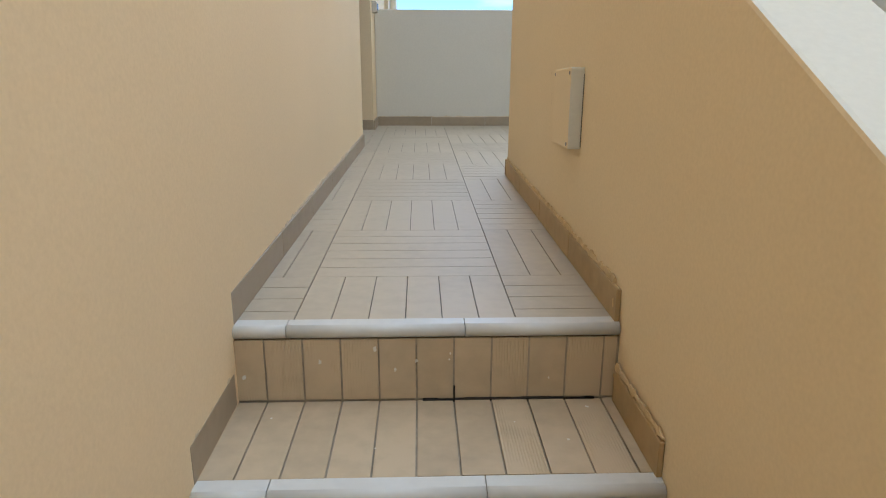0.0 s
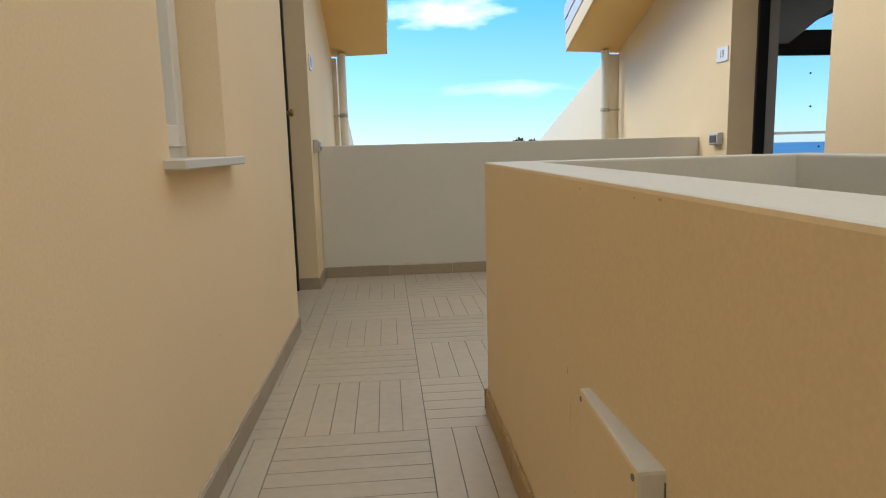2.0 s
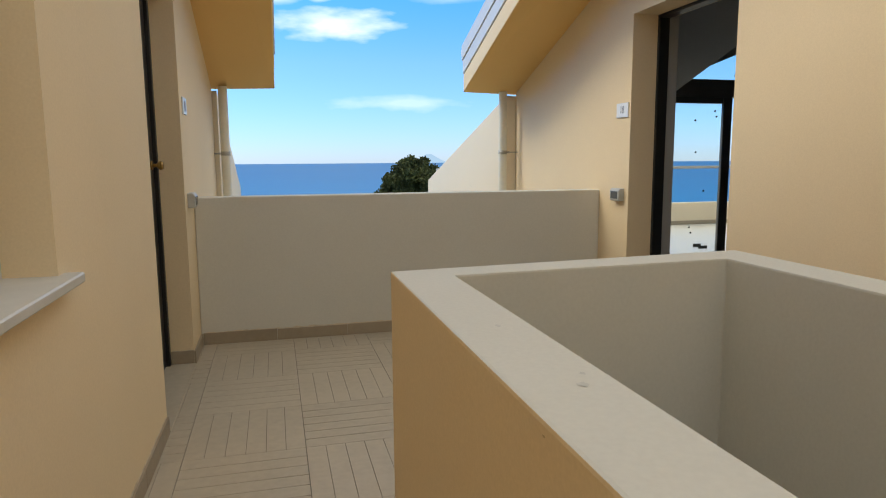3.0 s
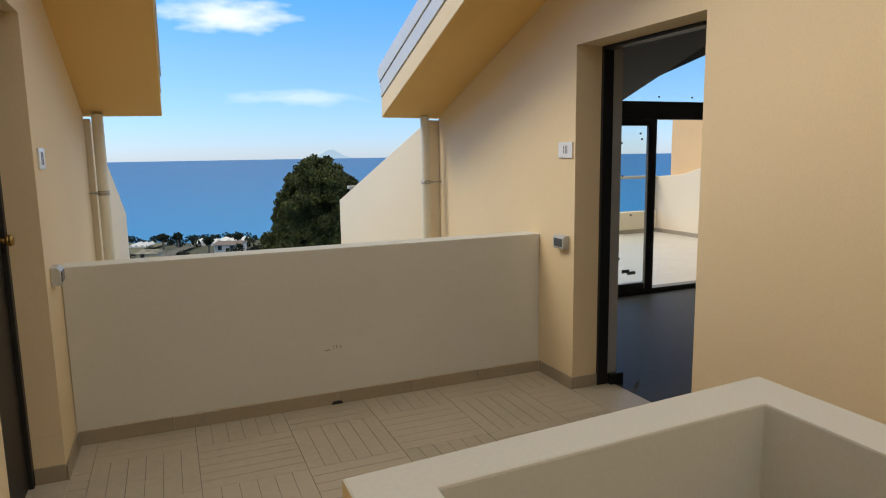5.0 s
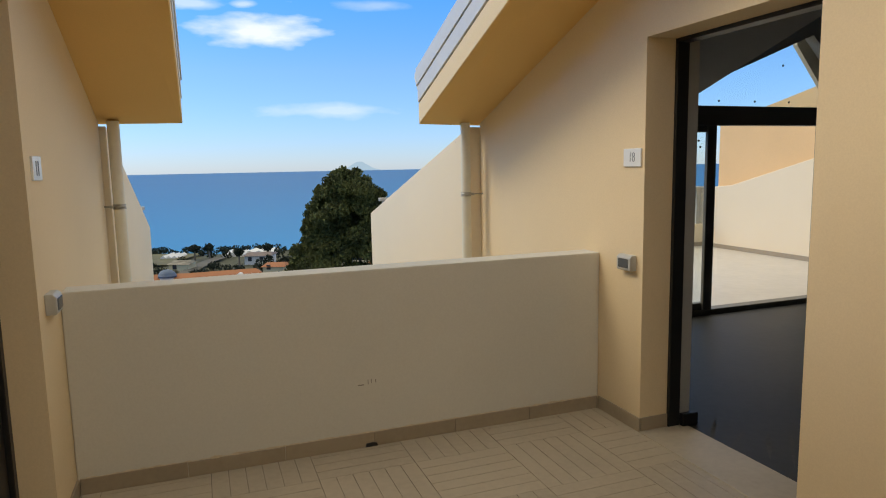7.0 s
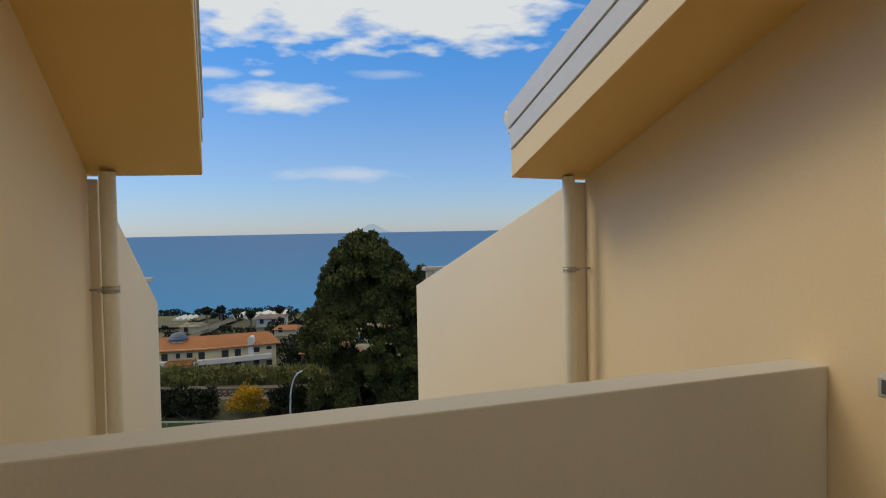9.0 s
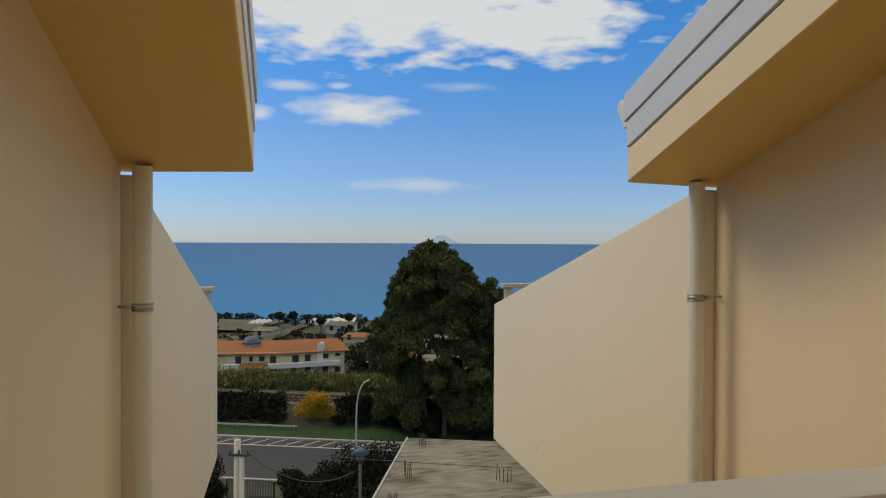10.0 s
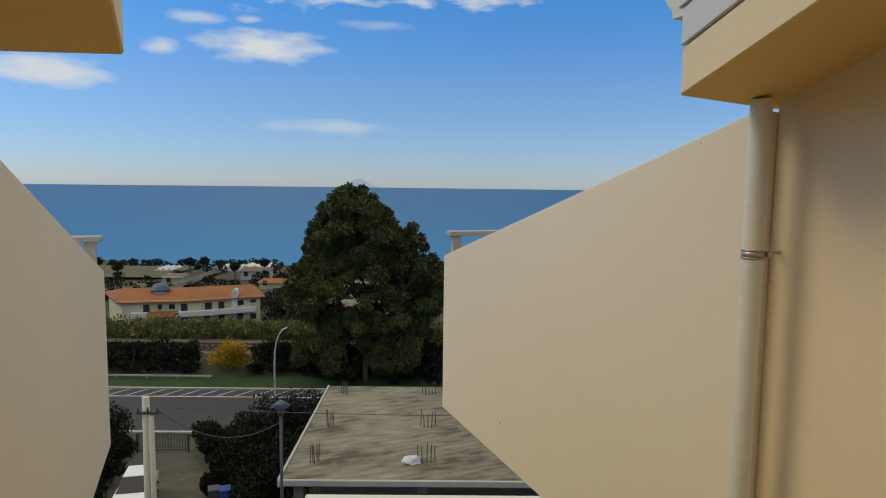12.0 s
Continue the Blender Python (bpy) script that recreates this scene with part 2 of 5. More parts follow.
def tube(bm, p0, p1, r0, r1=None, n=16, caps=True):
    r1 = r0 if r1 is None else r1
    p0, p1 = Vector(p0), Vector(p1)
    q = (p1 - p0).to_track_quat("Z", "Y")
    rings = []
    for p, r in ((p0, r0), (p1, r1)):
        rings.append([bm.verts.new(p + q @ Vector((r * math.cos(2 * math.pi * i / n), r * math.sin(2 * math.pi * i / n), 0))) for i in range(n)])
    for i in range(n):
        f = bm.faces.new([rings[0][i], rings[0][(i + 1) % n], rings[1][(i + 1) % n], rings[1][i]])
        f.smooth = True
    if caps:
        bm.faces.new(rings[0][::-1]), bm.faces.new(rings[1])


def finish(bm, bevel=0.0, segments=2):
    bmesh.ops.recalc_face_normals(bm, faces=bm.faces)
    if bevel:
        edges = [e for e in bm.edges if len(e.link_faces) == 2 and e.calc_face_angle(0) > 0.6]
        bmesh.ops.bevel(bm, geom=edges, offset=bevel, segments=segments, profile=0.6, affect="EDGES")
    return bm


def mesh_of(name, bm, mats):
    me = bpy.data.meshes.new(name)
    bm.to_mesh(me)
    bm.free()
    for m in (mats if isinstance(mats, (list, tuple)) else [mats]):
        me.materials.append(m)
    return me


def part(name, bm, mat, parent=None, label=""):
    ob = new(name, mesh_of(name, bm, mat))
    if parent is not None:
        ob.parent = parent
    return tagged(ob, label)


def thing(name, label, category, group="", kind="", at=(0, 0, 0)):
    ob = new(name)
    ob.empty_display_size = 0.1
    ob.location = at
    return tagged(ob, label, category, group, kind)


def structure(name, bm, mat, label, category):
    return tagged(part(name, bm, mat), label, category, "", "structure")


def piece(name, me, parent, at=(0, 0, 0), turn=0.0):
    ob = new(name, me)
    ob.parent = parent
    ob.location = at
    ob.rotation_euler = (0, 0, turn)
    return ob


# ---- plan ----
XL, XR = 0.037, 2.945            # faces of the two houses beside the walkway
MID = (XL + XR) / 2
Y_FRONT = 4.585                  # inner face of the front parapet
Y_EAVE, Z_EAVE, PITCH = 6.27, 1.862, 0.352


def mx(x):
    return 2 * MID - x


def soffit(y):
    return Z_EAVE + PITCH * (Y_EAVE - y)


def left_face(y):
    return 0.0 + 0.0115 * min(max(y, 0), 3.2)


def wall_block(bm, y0, y1, side, z0, z1=None, depth=0.33):
    """A stretch of a house wall; its top follows the soffit where z1 is left out. side -1: the left house, 1: the right house."""
    lo, hi = [], []
    for y in (y0, y1):
        face = (left_face(y) if y1 < 3.3 else XL) if side < 0 else XR
        back = face - depth if side < 0 else face + depth
        top = z1 if z1 is not None else soffit(y) + 0.13
        lo.append(((face, y, z0), (back, y, z0)))
        hi.append(((face, y, top), (back, y, top)))
    hexa(bm, [lo[0][0], lo[0][1], lo[1][1], lo[1][0]], [hi[0][0], hi[0][1], hi[1][1], hi[1][0]])


DOOR_Y0, DOOR_Y1, DOOR_Z = 3.12, 4.168, 2.187
WIN_Y0, WIN_Y1, WIN_Z0, WIN_Z1 = 1.30, 1.842, 0.925, 2.2

# house walls
bm = bmesh.new()
wall_block(bm, -5.0, WIN_Y0, -1, -3.2)
wall_block(bm, WIN_Y0, WIN_Y1, -1, -2.6, WIN_Z0)
wall_block(bm, WIN_Y0, WIN_Y1, -1, WIN_Z1)
wall_block(bm, WIN_Y1, 3.115, -1, -2.6)
wall_left = structure("wall_left", finish(bm), CREAM, "cream rendered house wall beside the steps, with a window recess", "wall")
bm = bmesh.new()
wall_block(bm, 3.115, DOOR_Y1, -1, DOOR_Z)
wall_block(bm, DOOR_Y1, 6.38, -1, -0.6)
wall_left_far = structure("wall_left_far", finish(bm), CREAM, "cream rendered house wall round the closed door, under the eave", "wall")
bm = bmesh.new()
wall_block(bm, -5.0, 2.95, 1, -3.2)
wall_block(bm, 2.95, DOOR_Y0, 1, -3.2)
wall_block(bm, DOOR_Y0, DOOR_Y1, 1, DOOR_Z)
wall_block(bm, DOOR_Y1, 6.38, 1, -0.6)
wall_right = structure("wall_right", finish(bm), CREAM, "cream rendered house wall with an open doorway, under the eave", "wall")

# eaves: sloping slab, sheet-metal edge and gutter
def eave(side):
    f = (lambda x: mx(x)) if side < 0 else (lambda x: x)
    # y0: unseen back end of the overhang, set by how it shades the walkway
    y1, y0 = Y_EAVE, 0.9
    lip = 2.36 if side > 0 else 2.393
    th = 0.165
    root = thing("roof_eave", "cream rendered sloping roof overhang with white metal edge trim", "roof eave", "roof eaves", "structure")
    bm = bmesh.new()
    y2 = y1 + 0.16
    for xa, ya, xb, yb in ((lip, y1, 2.96, y2), (2.96, y2, 3.28, y2), (3.28, y2, 4.7, y2)):
        hexa(bm, [(f(xa), y0, soffit(y0)), (f(xb), y0, soffit(y0)), (f(xb), yb, Z_EAVE), (f(xa), ya, Z_EAVE)],
             [(f(xa), y0, soffit(y0) + th), (f(xb), y0, soffit(y0) + th), (f(xb), yb, Z_EAVE + th), (f(xa), ya, Z_EAVE + th)])
    bmesh.ops.remove_doubles(bm, verts=bm.verts, dist=0.0005)
    bmesh.ops.delete(bm, geom=[q for q in bm.faces if any(all(abs(v.co.x - f(x)) < 0.001 for v in q.verts) for x in (2.96, 3.28))], context="FACES")
    finish(bm, 0.006, 1)
    # downward faces take the cream copy with bounced light in its colour
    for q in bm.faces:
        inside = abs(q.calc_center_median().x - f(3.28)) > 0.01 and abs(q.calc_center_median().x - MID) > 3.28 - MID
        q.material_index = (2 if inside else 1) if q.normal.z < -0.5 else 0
    part("slab", bm, [CREAM, SOFFIT_BOUNCE, ROOMWALL], root)
    for name, out, lift0, lift1, end in (("edge_trim", 0.006, th + 0.008, th + 0.135, 0.0), ("upper_trim", 0.015, th + 0.135, th + 0.272, 0.012)):
        bm = bmesh.new()
        prism(bm, [(y1 + end, Z_EAVE + lift0), (y1 + end, Z_EAVE + lift1), (y0, soffit(y0) + lift1), (y0, soffit(y0) + lift0)], "x", f(lip - out), f(lip + 0.1))
        part(name, finish(bm, 0.003, 1), FLASH, root, "white painted sheet-metal trim")
    bm = bmesh.new()
    prism(bm, [(y1, Z_EAVE + th), (y1, Z_EAVE + th + 0.25), (y0, soffit(y0) + th + 0.25), (y0, soffit(y0) + th)], "x", f(lip + 0.101), f(4.7))
    part("roof_deck", finish(bm), FLASH, root)
    bm = bmesh.new()
    z = 2.142
    prof = [(y1 + 0.014, z), (y1 + 0.075, z), (y1 + 0.085, z + 0.035), (y1 + 0.115, z + 0.065), (y1 + 0.135, z + 0.10), (y1 + 0.13, z + 0.135), (y1 + 0.105, z + 0.15), (y1 + 0.09, z + 0.135), (y1 + 0.03, z + 0.13), (y1 + 0.014, z + 0.14)]
    prism(bm, prof, "x", f(lip + 0.015), f(4.7))
    part("gutter", finish(bm, 0.003, 1), GUTTER, root, "cream metal gutter with a moulded profile")
    return root


eave(1)
eave(-1)

# front parapet
bm = bmesh.new()
box(bm, XL + 0.001, XR - 0.001, Y_FRONT, Y_FRONT + 0.165, -0.6, 0.986)
front_parapet = structure("parapet_front", finish(bm, 0.008), WHITE, "white painted masonry parapet across the end of the walkway", "parapet")

# stairwell parapet: cream outside, white inside and on top
def stair_parapet():
    T, T0 = 0.90, 0.894
    rise = 0.54
    bm = bmesh.new()
    def arm(o0, o1, i0, i1, ztop0, ztop1, zlow):
        return hexa(bm, [(*o0, zlow), (*o1, zlow), (*i1, zlow), (*i0, zlow)], [(*o0, ztop0), (*o1, ztop1), (*i1, ztop1), (*i0, ztop0)])
    def faces(fs):
        for k, f in enumerate(fs):
            f.material_index = 0 if k == 2 else 1
    # left arm: sloping part beside the steps, then level
    y_low = -3.4
    faces(arm((0.866, y_low), (0.866, 0.0), (1.035, y_low), (1.035, 0.0), T0 - rise * 3.4, T0, -3.2))
    faces(arm((0.866, 0.0), (0.869, 1.925), (1.035, 0.0), (1.034, 1.811), T0, T, -3.2))
    faces(arm((0.869, 1.925), (2.118, 2.017), (1.034, 1.811), (1.963, 1.857), T, T, -3.2))
    faces(arm((2.118, 2.017), (2.09, 0.0), (1.963, 1.857), (1.935, 0.0), T, T0, -3.2))
    faces(arm((2.09, 0.0), (2.09, y_low), (1.935, 0.0), (1.935, y_low), T0, T0 - rise * 3.4, -3.2))
    bmesh.ops.remove_doubles(bm, verts=bm.verts, dist=0.0005)
    inner = [f for f in bm.faces if len([e for e in f.edges if len(e.link_faces) > 2]) >= 4]
    bmesh.ops.delete(bm, geom=inner, context="FACES")
    bmesh.ops.recalc_face_normals(bm, faces=bm.faces)
    edges = [e for e in bm.edges if len(e.link_faces) == 2 and e.calc_face_angle(0) > 0.6]
    bmesh.ops.bevel(bm, geom=edges, offset=0.007, segments=2, profile=0.6, affect="EDGES")
    for f in bm.faces:
        c = f.calc_center_median()
        outside = c.x < 0.9 or c.x > 2.08 or c.y > 1.9
        f.material_index = 0 if outside and f.normal.z < 0.3 else 1
    return structure("parapet_stairwell", bm, [CREAM, WHITE], "low wall round the stairwell, cream outside and white on top", "parapet")


stair_parapet()

# wing walls beside the terraces beyond the eaves
for side, ztop, zend in ((1, 1.85, 0.905), (-1, 1.85, 0.855)):
    f = (lambda x: mx(x)) if side < 0 else (lambda x: x)
    xin = 2.84 if side > 0 else mx(0.083)
    bm = bmesh.new()
    prism(bm, [(6.385, -0.51), (9.87, -0.51), (9.87, zend), (6.385, ztop)], "x", f(xin), f(xin + 0.18))
    structure("wall_wing_right" if side > 0 else "wall_wing_left", finish(bm, 0.008), PALE, "pale cream terrace side wall with a sloping top", "wall")

# lower body of the building: unseen plain mass added to block light
bm = bmesh.new()
box(bm, -6.5, XL - 0.51, -3.4, 4.7, -13, -0.62)
box(bm, XR + 0.51, 9.6, -3.4, 4.7, -13, -0.62)
structure("wall_lower_storeys", finish(bm), PALE, "unseen pale mass for the lower storeys of the terraced building, added to block light", "wall")

# ---- floor, steps and skirting ----
RISE, RUN = 0.18, 0.33
bm = bmesh.new()
box(bm, -0.02, XR + 0.01, 1.93, Y_FRONT + 0.02, -0.25, -0.0045)
box(bm, -0.02, 0.90, -0.03, 1.93, -0.25, -0.0045)
box(bm, 2.08, XR + 0.01, -0.03, 1.93, -0.25, -0.0045)
floor = structure("floor", bm, GROUT, "tiled walkway floor with dark joints", "floor")
bm = bmesh.new()
for k in range(9):
    z = -RISE * (k + 1)
    box(bm, -0.02, 0.91, -RUN * (k + 1) - 0.052, -RUN * k - 0.048, z - 0.35, z - 0.006)
for k in range(9):
    box(bm, -0.019, 0.909, -RUN * k - 0.0535, -RUN * k - 0.031, -RISE * (k + 1) - 0.005, -RISE * k - 0.031)
steps = structure("steps", bm, STEP_GROUT, "flight of steps faced with ribbed beige tiles and white nosings", "steps")
# unseen wall behind the camera, its height chosen to darken the front parapet
bm = bmesh.new()
box(bm, -0.4, 3.4, -5.2, -5.0, -3.2, 5.0)
structure("wall_rear_blocker", finish(bm), CREAM, "unseen cream wall behind the stairs, added to cut the light on the parapet", "wall")
bm = bmesh.new()
box(bm, -0.02, 3.0, -5.0, 1.9, -3.3, -3.2)
structure("floor_stairwell", finish(bm), GROUT, "shadowed floor at the bottom of the stairwell", "floor")

# ---- door of the house beside the steps (closed) ----
def door_frame(root, xf, y0, y1, z1, depth, width=0.045):
    for name, b in (("jamb", (xf, xf + depth, y0, y0 + width, 0.0, z1)), ("jamb", (xf, xf + depth, y1 - width, y1, 0.0, z1)), ("head", (xf, xf + depth, y0 + width, y1 - width, z1 - width, z1))):
        bm = bmesh.new()
        box(bm, *b)
        part(name, finish(bm, 0.003, 1), BLACK, root)


door_1 = thing("door_1", "closed black entrance door with a round brass knob", "door", "", "structure")
door_frame(door_1, -0.155, 3.115, DOOR_Y1, DOOR_Z, 0.06)
bm = bmesh.new()
box(bm, -0.160, -0.115, 3.162, 4.121, 0.012, DOOR_Z - 0.047)
leaf = part("leaf", finish(bm, 0.003, 1), BLACK, door_1)
bm = bmesh.new()
tube(bm, (-0.115, 4.045, 1.2), (-0.107, 4.045, 1.2), 0.026)
tube(bm, (-0.107, 4.045, 1.2), (-0.075, 4.045, 1.2), 0.010)
tube(bm, (-0.082, 4.045, 1.2), (-0.066, 4.045, 1.2), 0.016, 0.027)
tube(bm, (-0.066, 4.045, 1.2), (-0.050, 4.045, 1.2), 0.027, 0.020)
part("knob", finish(bm), BRASS, leaf, "round brass knob")
bm = bmesh.new()
box(bm, -0.20, XL + 0.012, 3.117, DOOR_Y1 - 0.002, -0.02, 0.006)
structure("threshold_1", finish(bm, 0.003, 1), TILE, "greige tiled threshold of the closed door", "threshold")

# ---- open doorway of number 18 ----
door_2 = thing("door_2", "black steel frame of an open doorway", "door frame", "", "structure")
door_frame(door_2, 3.13, DOOR_Y0, DOOR_Y1, DOOR_Z, 0.08, 0.022)
bm = bmesh.new()
box(bm, XR - 0.012, 3.25, DOOR_Y0 + 0.002, DOOR_Y1 - 0.002, -0.02, 0.005)
structure("threshold_2", finish(bm, 0.003, 1), TILE, "greige tiled threshold of the open doorway", "threshold")

# ---- window beside the steps ----
window_1 = thing("window_1", "small white plastic window in a deep recess", "window", "", "structure")
for name, b in (("frame_side", (-0.17, -0.10, WIN_Y0, WIN_Y0 + 0.06, WIN_Z0, WIN_Z1)), ("frame_side", (-0.17, -0.10, WIN_Y1 - 0.06, WIN_Y1, WIN_Z0, WIN_Z1)),
                ("frame_bottom", (-0.17, -0.10, WIN_Y0 + 0.06, WIN_Y1 - 0.06, WIN_Z0, WIN_Z0 + 0.06)), ("frame_top", (-0.17, -0.10, WIN_Y0 + 0.06, WIN_Y1 - 0.06, WIN_Z1 - 0.06, WIN_Z1)),
                ("sash_side", (-0.155, -0.085, WIN_Y1 - 0.12, WIN_Y1 - 0.058, WIN_Z0 + 0.05, WIN_Z1 - 0.05)), ("sash_side", (-0.155, -0.085, WIN_Y0 + 0.058, WIN_Y0 + 0.12, WIN_Z0 + 0.05, WIN_Z1 - 0.05)),
                ("sash_bottom", (-0.155, -0.085, WIN_Y0 + 0.12, WIN_Y1 - 0.12, WIN_Z0 + 0.05, WIN_Z0 + 0.115))):
    bm = bmesh.new()
    box(bm, *b)
    part(name, finish(bm, 0.004, 1), PVC, window_1)
bm = bmesh.new()
box(bm, -0.13, -0.125, WIN_Y0 + 0.12, WIN_Y1 - 0.12, WIN_Z0 + 0.115, WIN_Z1 - 0.06)
part("shutter", finish(bm), PVC, window_1)
bm = bmesh.new()
box(bm, -0.12, 0.068, 1.255, 1.897, 0.917, 0.944)
sill = part("sill", finish(bm, 0.004, 1), MARBLE, window_1, "white marble sill")

# ---- small wall fittings ----
def wall_box(at_y, z, side, name="wall_socket"):
    """A weatherproof socket with a hinged lid."""
    x = XL if side < 0 else XR
    d = 1 if side < 0 else -1
    root = thing(name, "grey weatherproof socket box with a smoked hinged lid on cream wall", "socket", "wall sockets", at=(x, at_y, z))
    bm = bmesh.new()
    prism(bm, [(0, -0.045), (0, 0.045), (d * 0.03, 0.045), (d * 0.045, 0.03), (d * 0.045, -0.038), (d * 0.037, -0.045)], "y", -0.062, 0.062)
    part("body", finish(bm, 0.005, 2), PLASTIC, root)
    bm = bmesh.new()
    box(bm, min(d * 0.043, d * 0.049), max(d * 0.043, d * 0.049), -0.045, 0.045, -0.028, 0.024)
    part("lid", finish(bm, 0.002, 1), SMOKED, root, "smoked plastic lid")
    return root


wall_box(4.285, 0.965, 1)
wall_box(4.34, 0.985, -1)


def number_plate(y, z, side, text):
    x = XL if side < 0 else XR
    d = 1 if side < 0 else -1
    root = thing("number_plate", f"square white house number plate reading {text}" if text else "square white house number plate with dark figures", "number plate", "house number plates", at=(x, y, z))
    bm = bmesh.new()
    box(bm, min(0, d * 0.010), max(0, d * 0.010), -0.078, 0.078, -0.05, 0.05)
    part("plate", finish(bm, 0.003, 2), PLATE, root)
    if not text:
        for y, w in ((-0.022, 0.010), (0.016, 0.016)):
            bm = bmesh.new()
            box(bm, min(d * 0.0102, d * 0.0115), max(d * 0.0102, d * 0.0115), y - w / 2, y + w / 2, -0.03, 0.03)
            part("numeral_bar", bm, INK, root)
        return root
    cu = bpy.data.curves.new("numeral", "FONT")
    cu.body, cu.size, cu.align_x, cu.align_y, cu.extrude = text, 0.074, "CENTER", "CENTER", 0.001
    cu.offset = -0.0016
    cu.materials.append(INK)
    ob = new("numeral", cu)
    ob.parent = root
    ob.location = (d * 0.0112, 0, 0)
    ob.rotation_euler = (radians(90), 0, radians(90 if side < 0 else -90))
    ob.scale = (0.78, 1.05, 1)
    return root


number_plate(4.268, 1.555, 1, "18")
number_plate(4.345, 1.552, -1, "")

# meter cover on the stairwell parapet
cover = thing("wall_cover_box", "cream painted flat cover box screwed on the stairwell parapet", "cover box", at=(0.866, 0.58, 0.43))
bm = bmesh.new()
hexa(bm, [(-0.037, -0.165, -0.105), (0.01, -0.165, -0.105), (0.01, 0.155, -0.125), (-0.016, 0.155, -0.125)],
     [(-0.037, -0.165, 0.115), (0.01, -0.165, 0.115), (0.01, 0.155, 0.105), (-0.016, 0.155, 0.105)])
finish(bm, 0.006, 2)
for f in bm.faces:
    f.material_index = 0 if f.normal.x < -0.9 else 1
part("lid", bm, [CREAM, WHITE], cover)
# dark strip added behind the lid as a painted shade line on the wall
bm = bmesh.new()
box(bm, -0.0015, 0.012, -0.1668, 0.140, -0.100, 0.098)
part("shade_strip", finish(bm), GREYMETAL, cover, "dark strip standing in for the shade behind the lid")
for y, z in ((-0.150, 0.10), (-0.150, -0.092), (0.140, 0.09)):
    bm = bmesh.new()
    tube(bm, (-0.038 if y < 0 else -0.018, y, z), (-0.03 if y < 0 else -0.01, y, z), 0.005, n=8)
    part("screw", finish(bm), INK, cover)

drain = thing("drain_outlet", "small dark drain hole cut into the parapet skirting", "drain outlet", at=(1.475, Y_FRONT - 0.012, 0.0))
bm = bmesh.new()
prism(bm, [(-0.035, 0.001), (0.035, 0.001), (0.03, 0.018), (0.005, 0.024), (-0.03, 0.02)], "y", -0.006, 0.0)
part("hole", finish(bm), BLACK, drain)
SCUFF = material("grey_scuffs", (0.30, 0.28, 0.25), 0.9, spread=0.2)
bm = bmesh.new()
for x, z, w, h in ((1.43, 0.352, 0.035, 0.006), (1.47, 0.365, 0.004, 0.028), (1.488, 0.368, 0.004, 0.022), (1.512, 0.366, 0.005, 0.018)):
    box(bm, x - w / 2, x + w / 2, Y_FRONT - 0.0012, Y_FRONT + 0.002, z - h / 2, z + h / 2)
structure("trim_scuffs", bm, SCUFF, "faint grey scuff marks on the white parapet", "scuff marks")

# chips and stains on the stairwell parapet
bm = bmesh.new()
rng = random.Random(52)
for y, z, ry, rz in ((0.988, 0.685, 0.0015, 0.002), (0.786, 0.878, 0.006, 0.002), (0.535, 0.880, 0.005, 0.002), (0.45, 0.884, 0.009, 0.002), (0.30, 0.52, 0.002, 0.002), (0.80, 0.30, 0.003, 0.003), (0.86, 0.52, 0.003, 0.010), (0.84, 0.44, 0.0015, 0.03), (0.77, 0.37, 0.012, 0.0015)):
    ring = [bm.verts.new((0.8648, y + ry * rng.uniform(0.6, 1.2) * math.cos(a), z + rz * rng.uniform(0.6, 1.2) * math.sin(a))) for a in [radians(45 * k) for k in range(8)]]
    bm.faces.new(ring)
structure("trim_wall_chips", bm, material("ochre_stains", (0.64, 0.49, 0.29), 0.9, spread=0.3, grain=80), "small ochre chips and stains on the stairwell parapet", "chips")
bm = bmesh.new()
for x, y, rx, ry in ((0.975, 0.895, 0.009, 0.012), (0.995, 0.940, 0.005, 0.008), (0.965, 1.245, 0.006, 0.01)):
    ring = [bm.verts.new((x + rx * rng.uniform(0.5, 1.2) * math.cos(a), y + ry * rng.uniform(0.5, 1.2) * math.sin(a), 0.8952 + 0.0031 * (y + ry * math.sin(a)))) for a in [radians(30 * k) for k in range(12)]]
    bm.faces.new(ring)
structure("trim_smudge", bm, material("grey_smudge", (0.60, 0.585, 0.545), 0.9, spread=0.12, grain=60), "faint grey smudges on top of the stairwell parapet", "smudges")

# small marks on the house wall and on the wing wall
bm = bmesh.new()
for y, z, ry, rz in ((0.219, 0.310, 0.010, 0.003), (0.228, 0.316, 0.003, 0.002), (0.023, 0.352, 0.003, 0.003), (0.853, 0.12, 0.004, 0.004), (1.6, 0.42, 0.003, 0.004), (-0.3, 0.1, 0.003, 0.003)):
    ring = [bm.verts.new((left_face(y) + 0.0012, y + ry * rng.uniform(0.6, 1.2) * math.cos(a), z + rz * rng.uniform(0.6, 1.2) * math.sin(a))) for a in [radians(45 * k) for k in range(8)]]
    bm.faces.new(ring)
for y, z, ry, rz in ((6.69, 1.735, 0.005, 0.005), (8.638, -0.226, 0.010, 0.016), (7.6, 0.9, 0.004, 0.004), (8.2, 0.55, 0.004, 0.005)):
    ring = [bm.verts.new((2.8388, y + ry * rng.uniform(0.6, 1.2) * math.cos(a), z + rz * rng.uniform(0.6, 1.2) * math.sin(a))) for a in [radians(45 * k) for k in range(8)]]
    bm.faces.new(ring)
structure("trim_wall_marks", bm, SCUFF, "tiny grey marks on the rendered walls", "marks")

